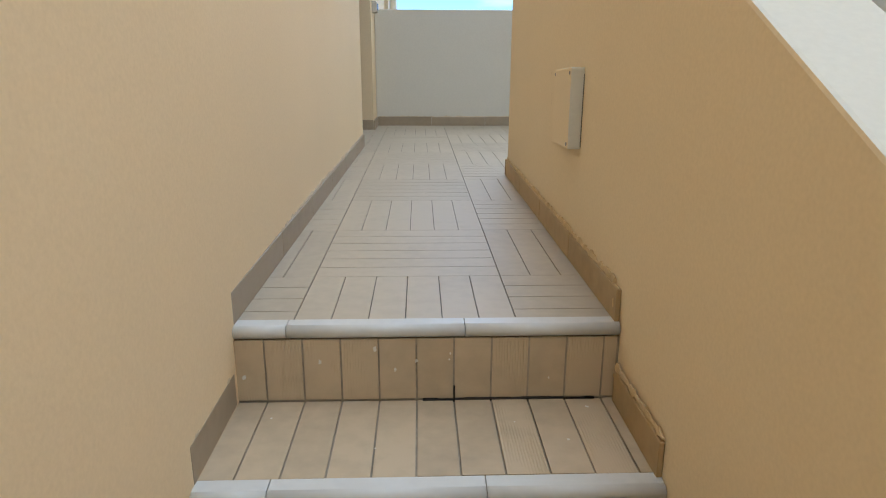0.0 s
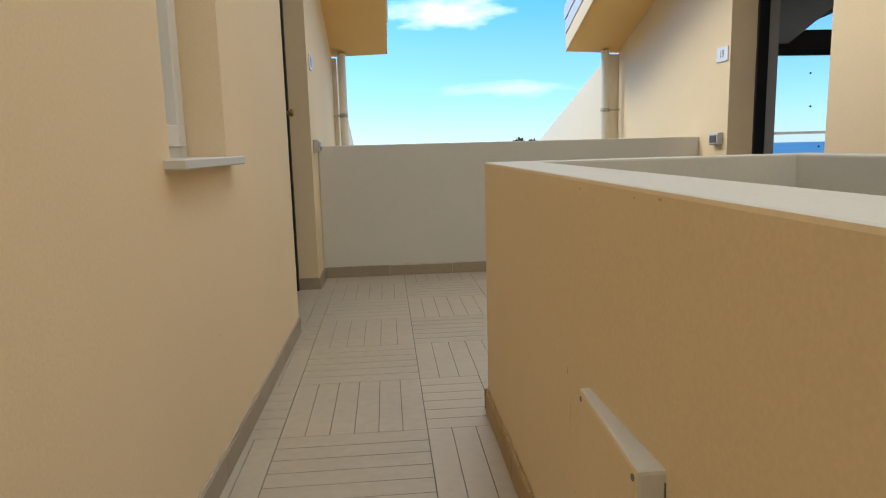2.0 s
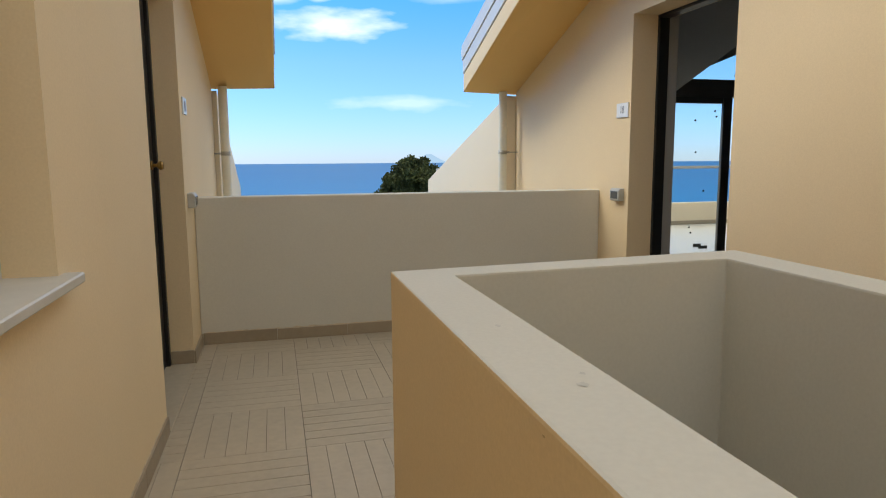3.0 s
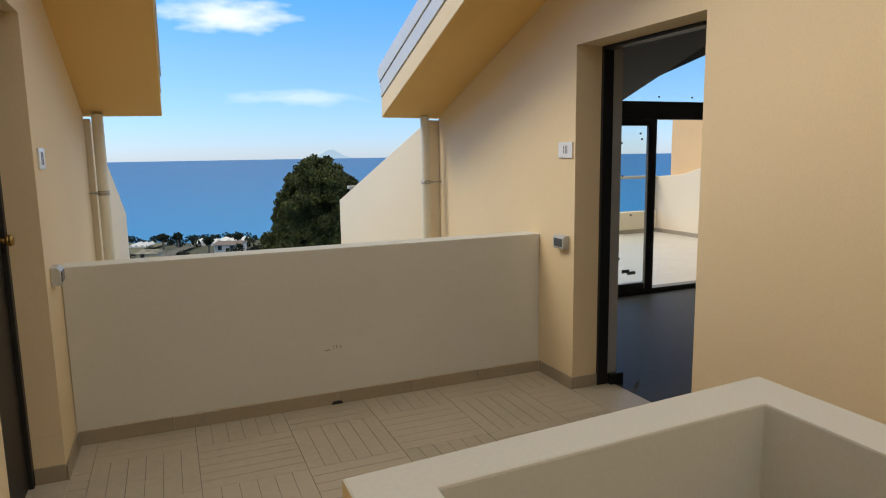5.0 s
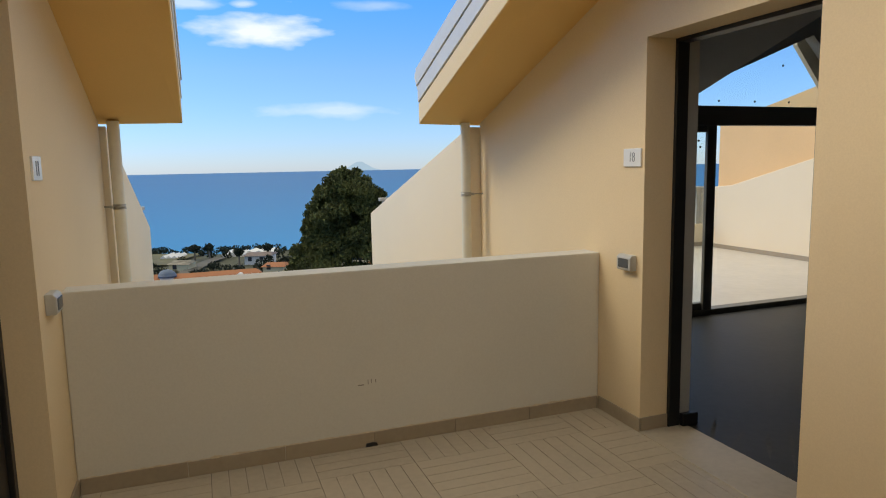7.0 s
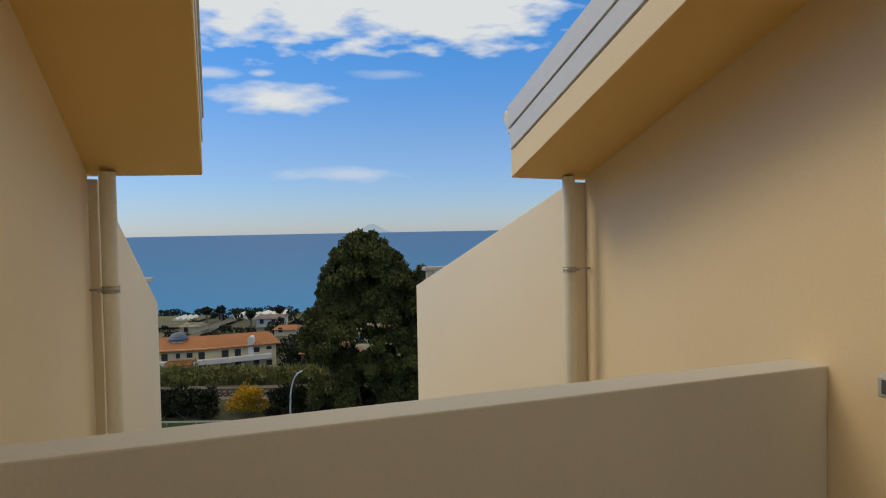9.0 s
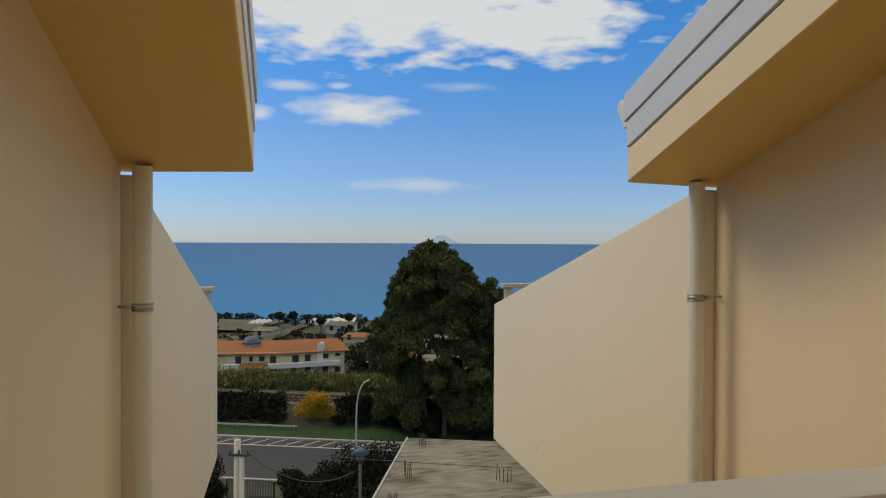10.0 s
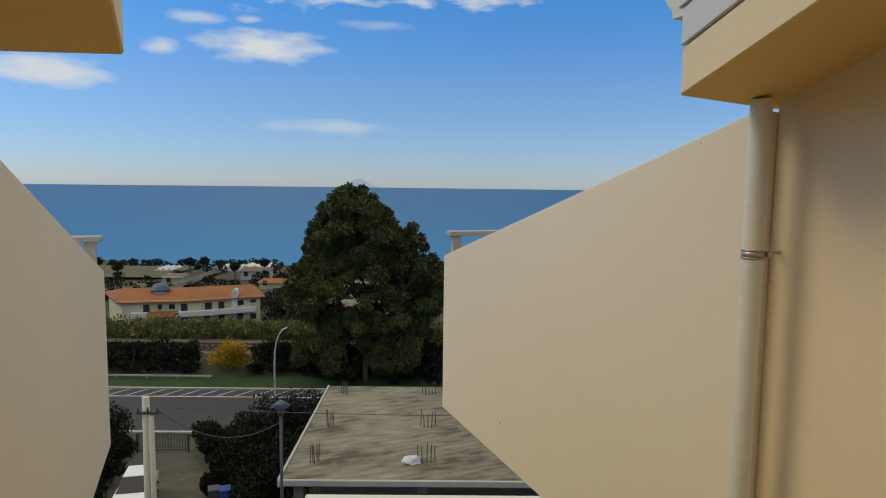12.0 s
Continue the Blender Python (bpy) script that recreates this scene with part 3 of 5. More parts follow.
# ---- downpipes ----
def downpipe(side):
    f = (lambda x: mx(x)) if side < 0 else (lambda x: x)
    px = 2.779 if side > 0 else mx(0.138)
    root = thing("downpipe", "cream painted round downpipe with steel bracket under the eave", "downpipe", "downpipes")
    bm = bmesh.new()
    tube(bm, (f(px), 6.31, -6.0), (f(px), 6.31, soffit(6.31) + 0.03), 0.040, n=24, caps=False)
    part("pipe", finish(bm), PIPE, root)
    bm = bmesh.new()
    tube(bm, (f(px), 6.31, 1.272), (f(px), 6.31, 1.302), 0.042, n=24)
    for z in (1.272, 1.302):
        tube(bm, (f(px), 6.31, z - 0.003), (f(px), 6.31, z + 0.003), 0.044, n=24)
    tube(bm, (f(px + 0.04), 6.30, 1.287), (f(2.947), 6.335, 1.287), 0.006, n=8)
    tube(bm, (f(px + 0.048), 6.268, 1.287), (f(px + 0.048), 6.292, 1.287), 0.011, n=12)
    part("bracket", finish(bm), STEEL, root, "galvanised pipe bracket with screw")
    return root


downpipe(1)
downpipe(-1)

# ---- room of number 18 and its terrace ----
bm = bmesh.new()
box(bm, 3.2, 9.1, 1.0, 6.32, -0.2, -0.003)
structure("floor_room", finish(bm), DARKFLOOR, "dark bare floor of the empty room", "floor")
bm = bmesh.new()
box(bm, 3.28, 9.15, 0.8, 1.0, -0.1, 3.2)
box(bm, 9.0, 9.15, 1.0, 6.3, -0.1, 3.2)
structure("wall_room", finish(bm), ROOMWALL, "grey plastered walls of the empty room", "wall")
bm = bmesh.new()
box(bm, 3.276, 3.285, 1.0, DOOR_Y0 - 0.01, -0.003, 3.2)
box(bm, 3.276, 3.285, DOOR_Y1 + 0.01, 6.3, -0.003, 3.2)
box(bm, 3.276, 3.285, DOOR_Y0 - 0.01, DOOR_Y1 + 0.01, DOOR_Z + 0.01, 3.2)
box(bm, 3.212, 3.285, DOOR_Y1 - 0.012, DOOR_Y1 + 0.009, 0.06, DOOR_Z)
structure("wall_room_door", finish(bm), ROOMWALL, "grey plaster round the inside of the doorway", "wall")
bm = bmesh.new()
box(bm, 3.3, 9.15, 0.9, 6.4, 3.0, 3.2)
structure("ceiling_room", finish(bm), ROOMWALL, "plain grey ceiling of the empty room", "ceiling")


def gable(x):
    return 2.105 + 0.385 * (x - 4.888) if x <= 6.62 else 2.772 - 0.95 * (x - 6.62)


bm = bmesh.new()
box(bm, 3.30, 4.28, 6.3, 6.42, -0.1, 3.1)
box(bm, 8.1, 9.0, 6.3, 6.42, -0.1, 3.1)
prism(bm, [(4.28, 1.9), (4.38, 1.92), (4.888, gable(4.888)), (6.62, gable(6.62)), (7.3, gable(7.3)), (8.1, 2.05), (8.1, 3.1), (4.28, 3.1)], "y", 6.3, 6.42)
structure("wall_gable", finish(bm), ROOMWALL, "grey gable wall above the terrace window", "wall")
window_2 = thing("window_2", "dark aluminium sliding terrace window with glazed gable", "window", "", "structure")
for name, b in (("transom", (4.28, 8.1, 6.28, 6.40, 1.865, 2.05)), ("bottom_rail", (4.28, 8.1, 6.28, 6.40, -0.003, 0.05)),
                ("mullion", (5.295, 5.405, 6.28, 6.318, 0.05, 1.865)), ("mullion", (6.725, 6.825, 6.28, 6.315, 0.05, 1.865)),
                ("sash_rail", (4.28, 5.335, 6.30, 6.36, 0.05, 0.12)), ("sash_rail", (4.28, 5.335, 6.30, 6.36, 1.80, 1.865)), ("sash_stile", (4.28, 4.36, 6.30, 6.36, 0.12, 1.80)),
                ("sash_rail", (6.825, 8.1, 6.30, 6.36, 0.05, 0.12)), ("sash_rail", (6.825, 8.1, 6.30, 6.36, 1.80, 1.865)), ("sash_stile", (8.02, 8.1, 6.30, 6.36, 0.12, 1.80))):
    bm = bmesh.new()
    box(bm, *b)
    part(name, finish(bm, 0.004, 1), GREYMETAL, window_2)
for b in ((4.36, 5.335, 6.325, 6.331, 0.12, 1.80), (6.825, 8.02, 6.325, 6.331, 0.12, 1.80)):
    bm = bmesh.new()
    box(bm, *b)
    part("pane", finish(bm), GLASS, window_2).visible_shadow = False
bm = bmesh.new()
prism(bm, [(4.5, 2.05), (7.5, 2.05), (7.2, gable(7.2)), (6.62, gable(6.62)), (4.888, gable(4.888))], "y", 6.35, 6.356)
part("gable_pane", finish(bm), GLASS, window_2).visible_shadow = False
bm = bmesh.new()
prism(bm, [(6.58, 2.70), (6.58, 2.92), (6.95, 2.92), (7.80, 2.0), (7.20, 2.0)], "y", 6.46, 6.51)
part("brace", finish(bm), PALE, window_2, "cream diagonal gable board")

bm = bmesh.new()
box(bm, 3.02, 9.15, 6.42, 9.86, -0.5, 0.0)
box(bm, 3.4, 9.15, 9.86, 10.72, -0.5, 0.0)
structure("floor_terrace", finish(bm), TERRACE, "pale tiled terrace floor", "floor")
bm = bmesh.new()
box(bm, 3.4, 9.149, 10.56, 10.70, 0.001, 0.40)
structure("parapet_terrace", finish(bm, 0.006, 1), PALE, "low pale terrace parapet", "parapet")
bm = bmesh.new()
prism(bm, [(6.42, -0.5), (10.72, -0.5), (10.72, 1.04), (9.93, 1.10), (8.18, 1.581), (6.42, 2.067)], "x", 9.15, 9.30)
structure("wall_terrace", finish(bm, 0.006, 1), PALE, "pale terrace side wall with a sloping top", "wall")
bm = bmesh.new()
prism(bm, [(4.0, -0.5), (10.4, -0.5), (10.4, 2.14), (8.2, 2.66), (4.0, 3.9)], "x", 9.31, 9.6)
structure("wall_neighbour", finish(bm), ORANGE, "peach rendered wall of the next house", "wall")
bm = bmesh.new()
box(bm, 3.41, 9.13, 10.546, 10.559, 0.001, 0.07)
box(bm, 9.135, 9.149, 6.45, 10.545, 0.001, 0.07)
structure("baseboard_terrace", finish(bm), SKIRT, "taupe tile skirting round the terrace", "skirting")


# ---- spots on the panes and dust on the dark floor ----
rng = random.Random(17)
for x, z in ((4.98, 1.62), (5.22, 1.72), (5.24, 1.66), (5.0, 1.28), (5.12, 0.86), (4.96, 0.46), (4.98, 0.40), (5.9, 2.10), (5.45, 2.10), (6.35, 2.10), (6.25, 2.46), (6.86, 1.70), (7.0, 1.60), (6.88, 1.30), (7.02, 1.02), (6.85, 0.86), (6.86, 0.74), (7.0, 0.5)):
    bm = bmesh.new()
    tube(bm, (x, 6.318, z), (x, 6.324, z), 0.011, n=8)
    part("spot", bm, BLACK, window_2, "dark sticker spot")
bm = bmesh.new()
box(bm, 5.02, 5.12, 6.319, 6.324, 0.235, 0.275)
box(bm, 5.09, 5.20, 6.3185, 6.3235, 0.215, 0.25)
part("sticker", bm, PLASTIC, window_2, "torn grey sticker")
DUST = material("pale_dust", (0.075, 0.073, 0.068), 0.95, spread=0.3, grain=30)
bm = bmesh.new()
for k in range(9):
    x, y = 3.30 + 0.07 * k + rng.uniform(-0.04, 0.04), 3.95 - 0.09 * k + rng.uniform(-0.06, 0.06)
    l, w, a = rng.uniform(0.12, 0.26), rng.uniform(0.008, 0.02), radians(rng.uniform(20, 50))
    c, n = Vector((math.cos(a), math.sin(a), 0)), Vector((-math.sin(a), math.cos(a), 0))
    o = Vector((x, y, -0.0015))
    ring = [o - c * l, o - c * l * 0.3 - n * w, o + c * l * 0.5 - n * w * 1.4, o + c * l, o + c * l * 0.4 + n * w, o - c * l * 0.4 + n * w * 0.8]
    bm.faces.new([bm.verts.new(p) for p in ring])
structure("trim_dust", finish(bm), DUST, "pale dust smears on the dark floor inside the doorway", "dust")
bm = bmesh.new()
box(bm, 3.212, 3.32, DOOR_Y1 - 0.05, DOOR_Y1 - 0.013, -0.002, 0.075)
structure("baseboard_room", finish(bm, 0.004, 1), BLACK, "black skirting block inside the doorway", "skirting")


def rail(x0, x1):
    root = thing("terrace_rail", "weathered flat terrace handrail on square posts", "railing", "terrace rails")
    bm = bmesh.new()
    box(bm, x0, x1, 10.56, 10.69, 1.02, 1.068)
    part("handrail", finish(bm, 0.006, 1), CONCRETE_EDGE, root)
    for x in (x0 + 0.09, (x0 + x1) / 2, x1 - 0.09):
        bm = bmesh.new()
        box(bm, x - 0.045, x + 0.045, 10.59, 10.67, 0.40, 1.02)
        part("post", finish(bm), CONCRETE_EDGE, root)


rail(3.17, 9.145)
rail(-4.5, -0.02)
bm = bmesh.new()
box(bm, -4.6, -0.1, 6.42, 9.87, -0.5, 0.0)
box(bm, -4.6, -0.25, 9.87, 10.72, -0.5, 0.0)
structure("floor_terrace_left", finish(bm), TERRACE, "pale tiled floor of the other terrace", "floor")
bm = bmesh.new()
box(bm, -4.6, -0.05, 10.56, 10.70, 0.001, 0.40)
structure("parapet_terrace_left", finish(bm), PALE, "low pale parapet of the other terrace", "parapet")

# ---- hillside, road, houses, trees and sea ----
AZ = radians(20)                 # bearing of the slope below the building
ASPHALT = material("asphalt", (0.048, 0.048, 0.052), 0.9, spread=0.14, grain=5, blot=0.12, bump=0.1)
LINE = material("white_road_paint", (0.50, 0.49, 0.47), 0.8, spread=0.1, grain=6)
SOIL = material("dry_hillside", (0.032, 0.038, 0.017), 0.95, spread=0.5, grain=0.9, blot=0.05, bump=0.2, tint=(0.065, 0.064, 0.030))
DRIVE = material("old_concrete_drive", (0.085, 0.077, 0.057), 0.9, spread=0.4, grain=2.2, blot=0.5, bump=0.2)
GRASS = material("verge_grass", (0.024, 0.055, 0.011), 0.95, spread=0.35, grain=5, blot=0.5, bump=0.3)
BALLAST = material("railway_ballast", (0.125, 0.108, 0.085), 0.95, spread=0.25, grain=9, blot=0.6, bump=0.3)
RAILS = material("worn_rail_steel", (0.16, 0.12, 0.095), 0.6, metal=0.4, spread=0.15)
ROOFTILE = material("terracotta_roof", (0.29, 0.11, 0.036), 0.85, spread=0.22, grain=2.4, blot=0.25, bump=0.2, stretch=(0.6, 3, 1))
HOUSEWALL = material("cream_house_wall", (0.60, 0.51, 0.32), 0.9, spread=0.08, grain=2, blot=0.3)
HOUSEWHITE = material("white_house_wall", (0.66, 0.64, 0.58), 0.9, spread=0.08, grain=2, blot=0.3)
DARKGLASS = material("dark_window", (0.03, 0.03, 0.035), 0.3, spread=0.2)
CARPAINT = material("white_car_paint", (0.74, 0.75, 0.76), 0.25, spread=0.02, bump=0.0)
RUBBER = material("black_rubber", (0.02, 0.02, 0.02), 0.8, spread=0.1)
BLUEBIN = material("blue_bin_plastic", (0.02, 0.08, 0.32), 0.5, spread=0.08)
GREYBIN = material("dark_grey_bin_plastic", (0.06, 0.065, 0.06), 0.5, spread=0.08)
POLE = material("cream_concrete_pole", (0.50, 0.46, 0.35), 0.85, spread=0.12, grain=12, blot=1.2)
LAMPGREY = material("galvanised_lamp_pole", (0.48, 0.49, 0.50), 0.5, metal=0.3, spread=0.06)
LANTERN = material("blue_grey_lantern", (0.07, 0.10, 0.14), 0.5, spread=0.1)
BARK = material("pale_eucalyptus_bark", (0.13, 0.11, 0.085), 0.9, spread=0.3, grain=6, blot=0.7, bump=0.4)
GATEGREY = material("grey_gate_paint", (0.17, 0.17, 0.175), 0.6, spread=0.08)
BAG = material("pale_plastic_sacking", (0.55, 0.56, 0.56), 0.6, spread=0.12, grain=14)


def leaf_material(name, color, spread=0.5):
    m = bpy.data.materials.new(name)
    m.use_nodes = True
    nt = m.node_tree
    b = nt.nodes["Principled BSDF"]
    b.inputs["Roughness"].default_value = 0.7
    b.inputs["Specular IOR Level"].default_value = 0.2
    geo = nt.nodes.new("ShaderNodeNewGeometry")
    ramp = nt.nodes.new("ShaderNodeValToRGB")
    ramp.color_ramp.elements[0].color = (*[c * (1 - spread) for c in color], 1)
    ramp.color_ramp.elements[1].color = (*[c * (1 + spread) for c in color], 1)
    clump = nt.nodes.new("ShaderNodeTexNoise")
    clump.inputs["Scale"].default_value, clump.inputs["Detail"].default_value = 0.75, 3
    nt.links.new(geo.outputs["Position"], clump.inputs["Vector"])
    span = nt.nodes.new("ShaderNodeMapRange")
    span.inputs["From Min"].default_value, span.inputs["From Max"].default_value = 0.32, 0.68
    nt.links.new(clump.outputs["Fac"], span.inputs["Value"])
    both = nt.nodes.new("ShaderNodeMath")
    both.operation = "MULTIPLY_ADD"
    half = nt.nodes.new("ShaderNodeMath")
    half.operation = "MULTIPLY"
    half.inputs[1].default_value = 0.5
    nt.links.new(span.outputs[0], half.inputs[0])
    nt.links.new(geo.outputs["Random Per Island"], both.inputs[0])
    both.inputs[1].default_value = 0.5
    nt.links.new(half.outputs[0], both.inputs[2])
    nt.links.new(both.outputs[0], ramp.inputs[0])
    nt.links.new(ramp.outputs[0], b.inputs["Base Color"])
    return m


LEAF = leaf_material("eucalyptus_leaves", (0.080, 0.085, 0.025), 0.75)
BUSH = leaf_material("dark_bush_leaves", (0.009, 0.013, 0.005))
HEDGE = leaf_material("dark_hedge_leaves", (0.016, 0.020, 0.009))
REED = leaf_material("reed_leaves", (0.165, 0.165, 0.055), 0.75)
YELLOW = leaf_material("yellow_flowering_bush", (0.46, 0.27, 0.02), 0.6)
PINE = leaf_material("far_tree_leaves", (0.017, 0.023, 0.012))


def G(d, v, z=0.0):
    """A point d metres out along the slope and v metres to its right."""
    return Vector((0.76 + d * math.sin(AZ) + v * math.cos(AZ), 4.4 + d * math.cos(AZ) - v * math.sin(AZ), z))


PROFILE = [(-80, -13.0), (24, -13.0), (33, -13.7), (39, -15.2), (43, -16.03), (55.5, -16.03), (57.5, -15.7), (60.3, -14.6), (66, -14.6), (72, -16.2), (108, -23.2), (150, -24.3), (214, -25.7), (226, -26.6), (330, -30)]


def terrain(d):
    for (a, za), (b, zb) in zip(PROFILE, PROFILE[1:]):
        if d <= b:
            return za + (zb - za) * (d - a) / (b - a)
    return PROFILE[-1][1]


def slab_dv(bm, d0, d1, v0, v1, z0, z1):
    hexa(bm, [G(d0, v0, z0), G(d0, v1, z0), G(d1, v1, z0), G(d1, v0, z0)], [G(d0, v0, z1), G(d0, v1, z1), G(d1, v1, z1), G(d1, v0, z1)])


def strip_dv(bm, d0, d1, v0, v1, lift, n=40):
    rows = []
    for k in range(n + 1):
        v = v0 + (v1 - v0) * k / n
        rows.append((bm.verts.new(G(d0, v, terrain(d0) + lift)), bm.verts.new(G(d1, v, terrain(d1) + lift))))
    for a, b in zip(rows, rows[1:]):
        bm.faces.new([a[0], b[0], b[1], a[1]])


# ground, one sheet down to the shore
bm = bmesh.new()
ds = sorted(set([d for d, _ in PROFILE] + [28, 36, 41, 63, 69, 80, 90, 100, 120, 135, 165, 180, 195, 205, 220, 240, 260, 290]))
vs = [-900, -500, -300] + list(range(-200, 201, 8)) + [300, 500, 900]
grid = []
for d in ds:
    row = []
    for v in vs:
        z = terrain(d)
        if d > 75:
            z += 0.5 * noise.noise(Vector((d * 0.05, v * 0.05, 3))) + (3.0 * noise.noise(Vector((v * 0.02, 7, 1))) * max(0, 1 - abs(d - 226) / 25) if d > 200 else 0)
        row.append(bm.verts.new(G(d, v, z)))
    grid.append(row)
for a, b in zip(grid, grid[1:]):
    for i in range(len(vs) - 1):
        bm.faces.new([a[i], a[i + 1], b[i + 1], b[i]])
structure("ground", finish(bm), SOIL, "dry green and brown hillside falling to the shore", "ground")

# sea to the horizon
def sea_material():
    """Paler blue close to the origin, darker blue with distance from it."""
    m = bpy.data.materials.new("sea_water")
    m.use_nodes = True
    nt = m.node_tree
    b = nt.nodes["Principled BSDF"]
    b.inputs["Roughness"].default_value, b.inputs["Specular IOR Level"].default_value = 0.45, 0.12
    geo = nt.nodes.new("ShaderNodeNewGeometry")
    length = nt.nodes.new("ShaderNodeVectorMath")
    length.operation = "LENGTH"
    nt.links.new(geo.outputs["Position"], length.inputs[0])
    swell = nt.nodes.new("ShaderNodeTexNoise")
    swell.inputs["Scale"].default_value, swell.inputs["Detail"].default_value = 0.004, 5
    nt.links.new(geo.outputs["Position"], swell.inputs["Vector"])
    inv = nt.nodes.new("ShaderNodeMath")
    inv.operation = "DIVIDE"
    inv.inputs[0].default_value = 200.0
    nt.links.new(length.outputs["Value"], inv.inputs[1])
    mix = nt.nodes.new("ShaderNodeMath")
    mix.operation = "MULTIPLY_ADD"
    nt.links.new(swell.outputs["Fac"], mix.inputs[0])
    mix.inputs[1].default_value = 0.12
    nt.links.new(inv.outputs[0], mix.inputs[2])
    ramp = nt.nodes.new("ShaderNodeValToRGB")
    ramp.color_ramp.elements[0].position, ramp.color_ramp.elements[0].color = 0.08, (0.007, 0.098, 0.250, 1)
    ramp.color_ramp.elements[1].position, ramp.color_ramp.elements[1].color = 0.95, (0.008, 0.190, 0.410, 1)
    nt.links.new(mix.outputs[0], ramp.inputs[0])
    nt.links.new(ramp.outputs[0], b.inputs["Base Color"])
    return m


bm = bmesh.new()
hub = bm.verts.new((0, 0, -26))
rings = []
for r in (150, 300, 600, 1200, 2400, 4900):
    rings.append([bm.verts.new((r * math.sin(a), r * math.cos(a), -26)) for a in [radians(q) for q in range(-75, 116, 2)]])
for a, b in zip(rings, rings[1:]):
    for i in range(len(a) - 1):
        bm.faces.new([a[i], a[i + 1], b[i + 1], b[i]])
bm.verts.remove(hub)
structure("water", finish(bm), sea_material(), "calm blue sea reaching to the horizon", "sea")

# road, markings, verge, railway
bm = bmesh.new()
strip_dv(bm, 44.6, 54.2, -160, 160, 0.02)
structure("road", bm, ASPHALT, "grey asphalt road with a parking strip", "road")
bm = bmesh.new()
strip_dv(bm, 52.2, 52.38, -90, 60, 0.028)
for k in range(70):
    v = -72 + k * 1.5
    q = [G(52.4, v, -15.998), G(52.4, v + 0.16, -15.998), G(54.1, v + 1.32, -15.998), G(54.1, v + 1.16, -15.998)]
    bm.faces.new([bm.verts.new(p) for p in q])
structure("trim_road_marking", bm, LINE, "white slanted parking bay lines on the road", "road marking")
for d0, d1, nm in ((44.35, 44.6, "kerb_near"), (54.2, 54.45, "kerb_far")):
    bm = bmesh.new()
    slab_dv(bm, d0, d1, -160, 160, -16.3, -15.9)
    structure(nm, bm, CONCRETE_EDGE, "low concrete kerb beside the road", "kerb")
bm = bmesh.new()
strip_dv(bm, 54.45, 57.5, -160, 160, 0.05)
structure("ground_verge", bm, GRASS, "green grass verge beyond the road", "verge")
bm = bmesh.new()
strip_dv(bm, 60.3, 66.0, -160, 160, 0.06)
structure("ground_ballast", bm, BALLAST, "beige railway ballast bed", "railway bed")
track = thing("railway_track", "single rusty railway track on pale sleepers", "railway track")
for d in (61.8, 63.25):
    bm = bmesh.new()
    slab_dv(bm, d, d + 0.09, -160, 160, -14.4, -14.2)
    part("rail", bm, RAILS, track)
bm = bmesh.new()
for k in range(260):
    slab_dv(bm, 61.3, 63.85, -80 + k * 0.6, -80 + k * 0.6 + 0.25, -14.5, -14.37)
tagged(part("sleepers", bm, DRIVE, track), kind="stuff")
guard = thing("guard_rail", "pale low guard rail along the verge", "guard rail")
bm = bmesh.new()
slab_dv(bm, 56.3, 56.4, -34, -19.6, -15.55, -15.42)
part("beam", bm, CONCRETE_EDGE, guard)
for k in range(6):
    bm = bmesh.new()
    slab_dv(bm, 56.4, 56.5, -33.5 + k * 2.7, -33.4 + k * 2.7, -16.0, -15.44)
    part("post", bm, CONCRETE_EDGE, guard)


# ---- plants ----
def leaves(bm, rng, centre, radii, count, size, droop=0.0):
    """Small folded leaf clumps spread through a lobe, denser towards its skin."""
    cx, cy, cz = centre
    for _ in range(count):
        while True:
            p = Vector((rng.uniform(-1, 1), rng.uniform(-1, 1), rng.uniform(-1, 1)))
            if 0.2 < p.length < 1.0:
                break
        p = p * (0.55 + 0.45 * rng.random()) / max(p.length, 0.3) ** 0.5
        at = Vector((cx + p.x * radii[0], cy + p.y * radii[1], cz + p.z * radii[2]))
        s = size * rng.uniform(0.5, 1.3)
        q = Euler((rng.uniform(0, 6.3), rng.uniform(0, 6.3), rng.uniform(0, 6.3))).to_quaternion()
        a, b, c, d = [bm.verts.new(at + q @ Vector(w)) for w in ((-s, 0, 0), (0, -s * 0.55, s * 0.2), (s, 0, -droop * s), (0, s * 0.55, s * 0.2))]
        bm.faces.new([a, b, c]), bm.faces.new([a, c, d])


def limb(bm, p0, p1, r0, r1, bend=0.3, rng=None, n=8, steps=5):
    p0, p1 = Vector(p0), Vector(p1)
    off = Vector((rng.uniform(-1, 1), rng.uniform(-1, 1), 0)) * bend
    pts = [p0.lerp(p1, k / steps) + off * math.sin(math.pi * k / steps) for k in range(steps + 1)]
    for k in range(steps):
        tube(bm, pts[k], pts[k + 1], r0 + (r1 - r0) * k / steps, r0 + (r1 - r0) * (k + 1) / steps, n, caps=False)


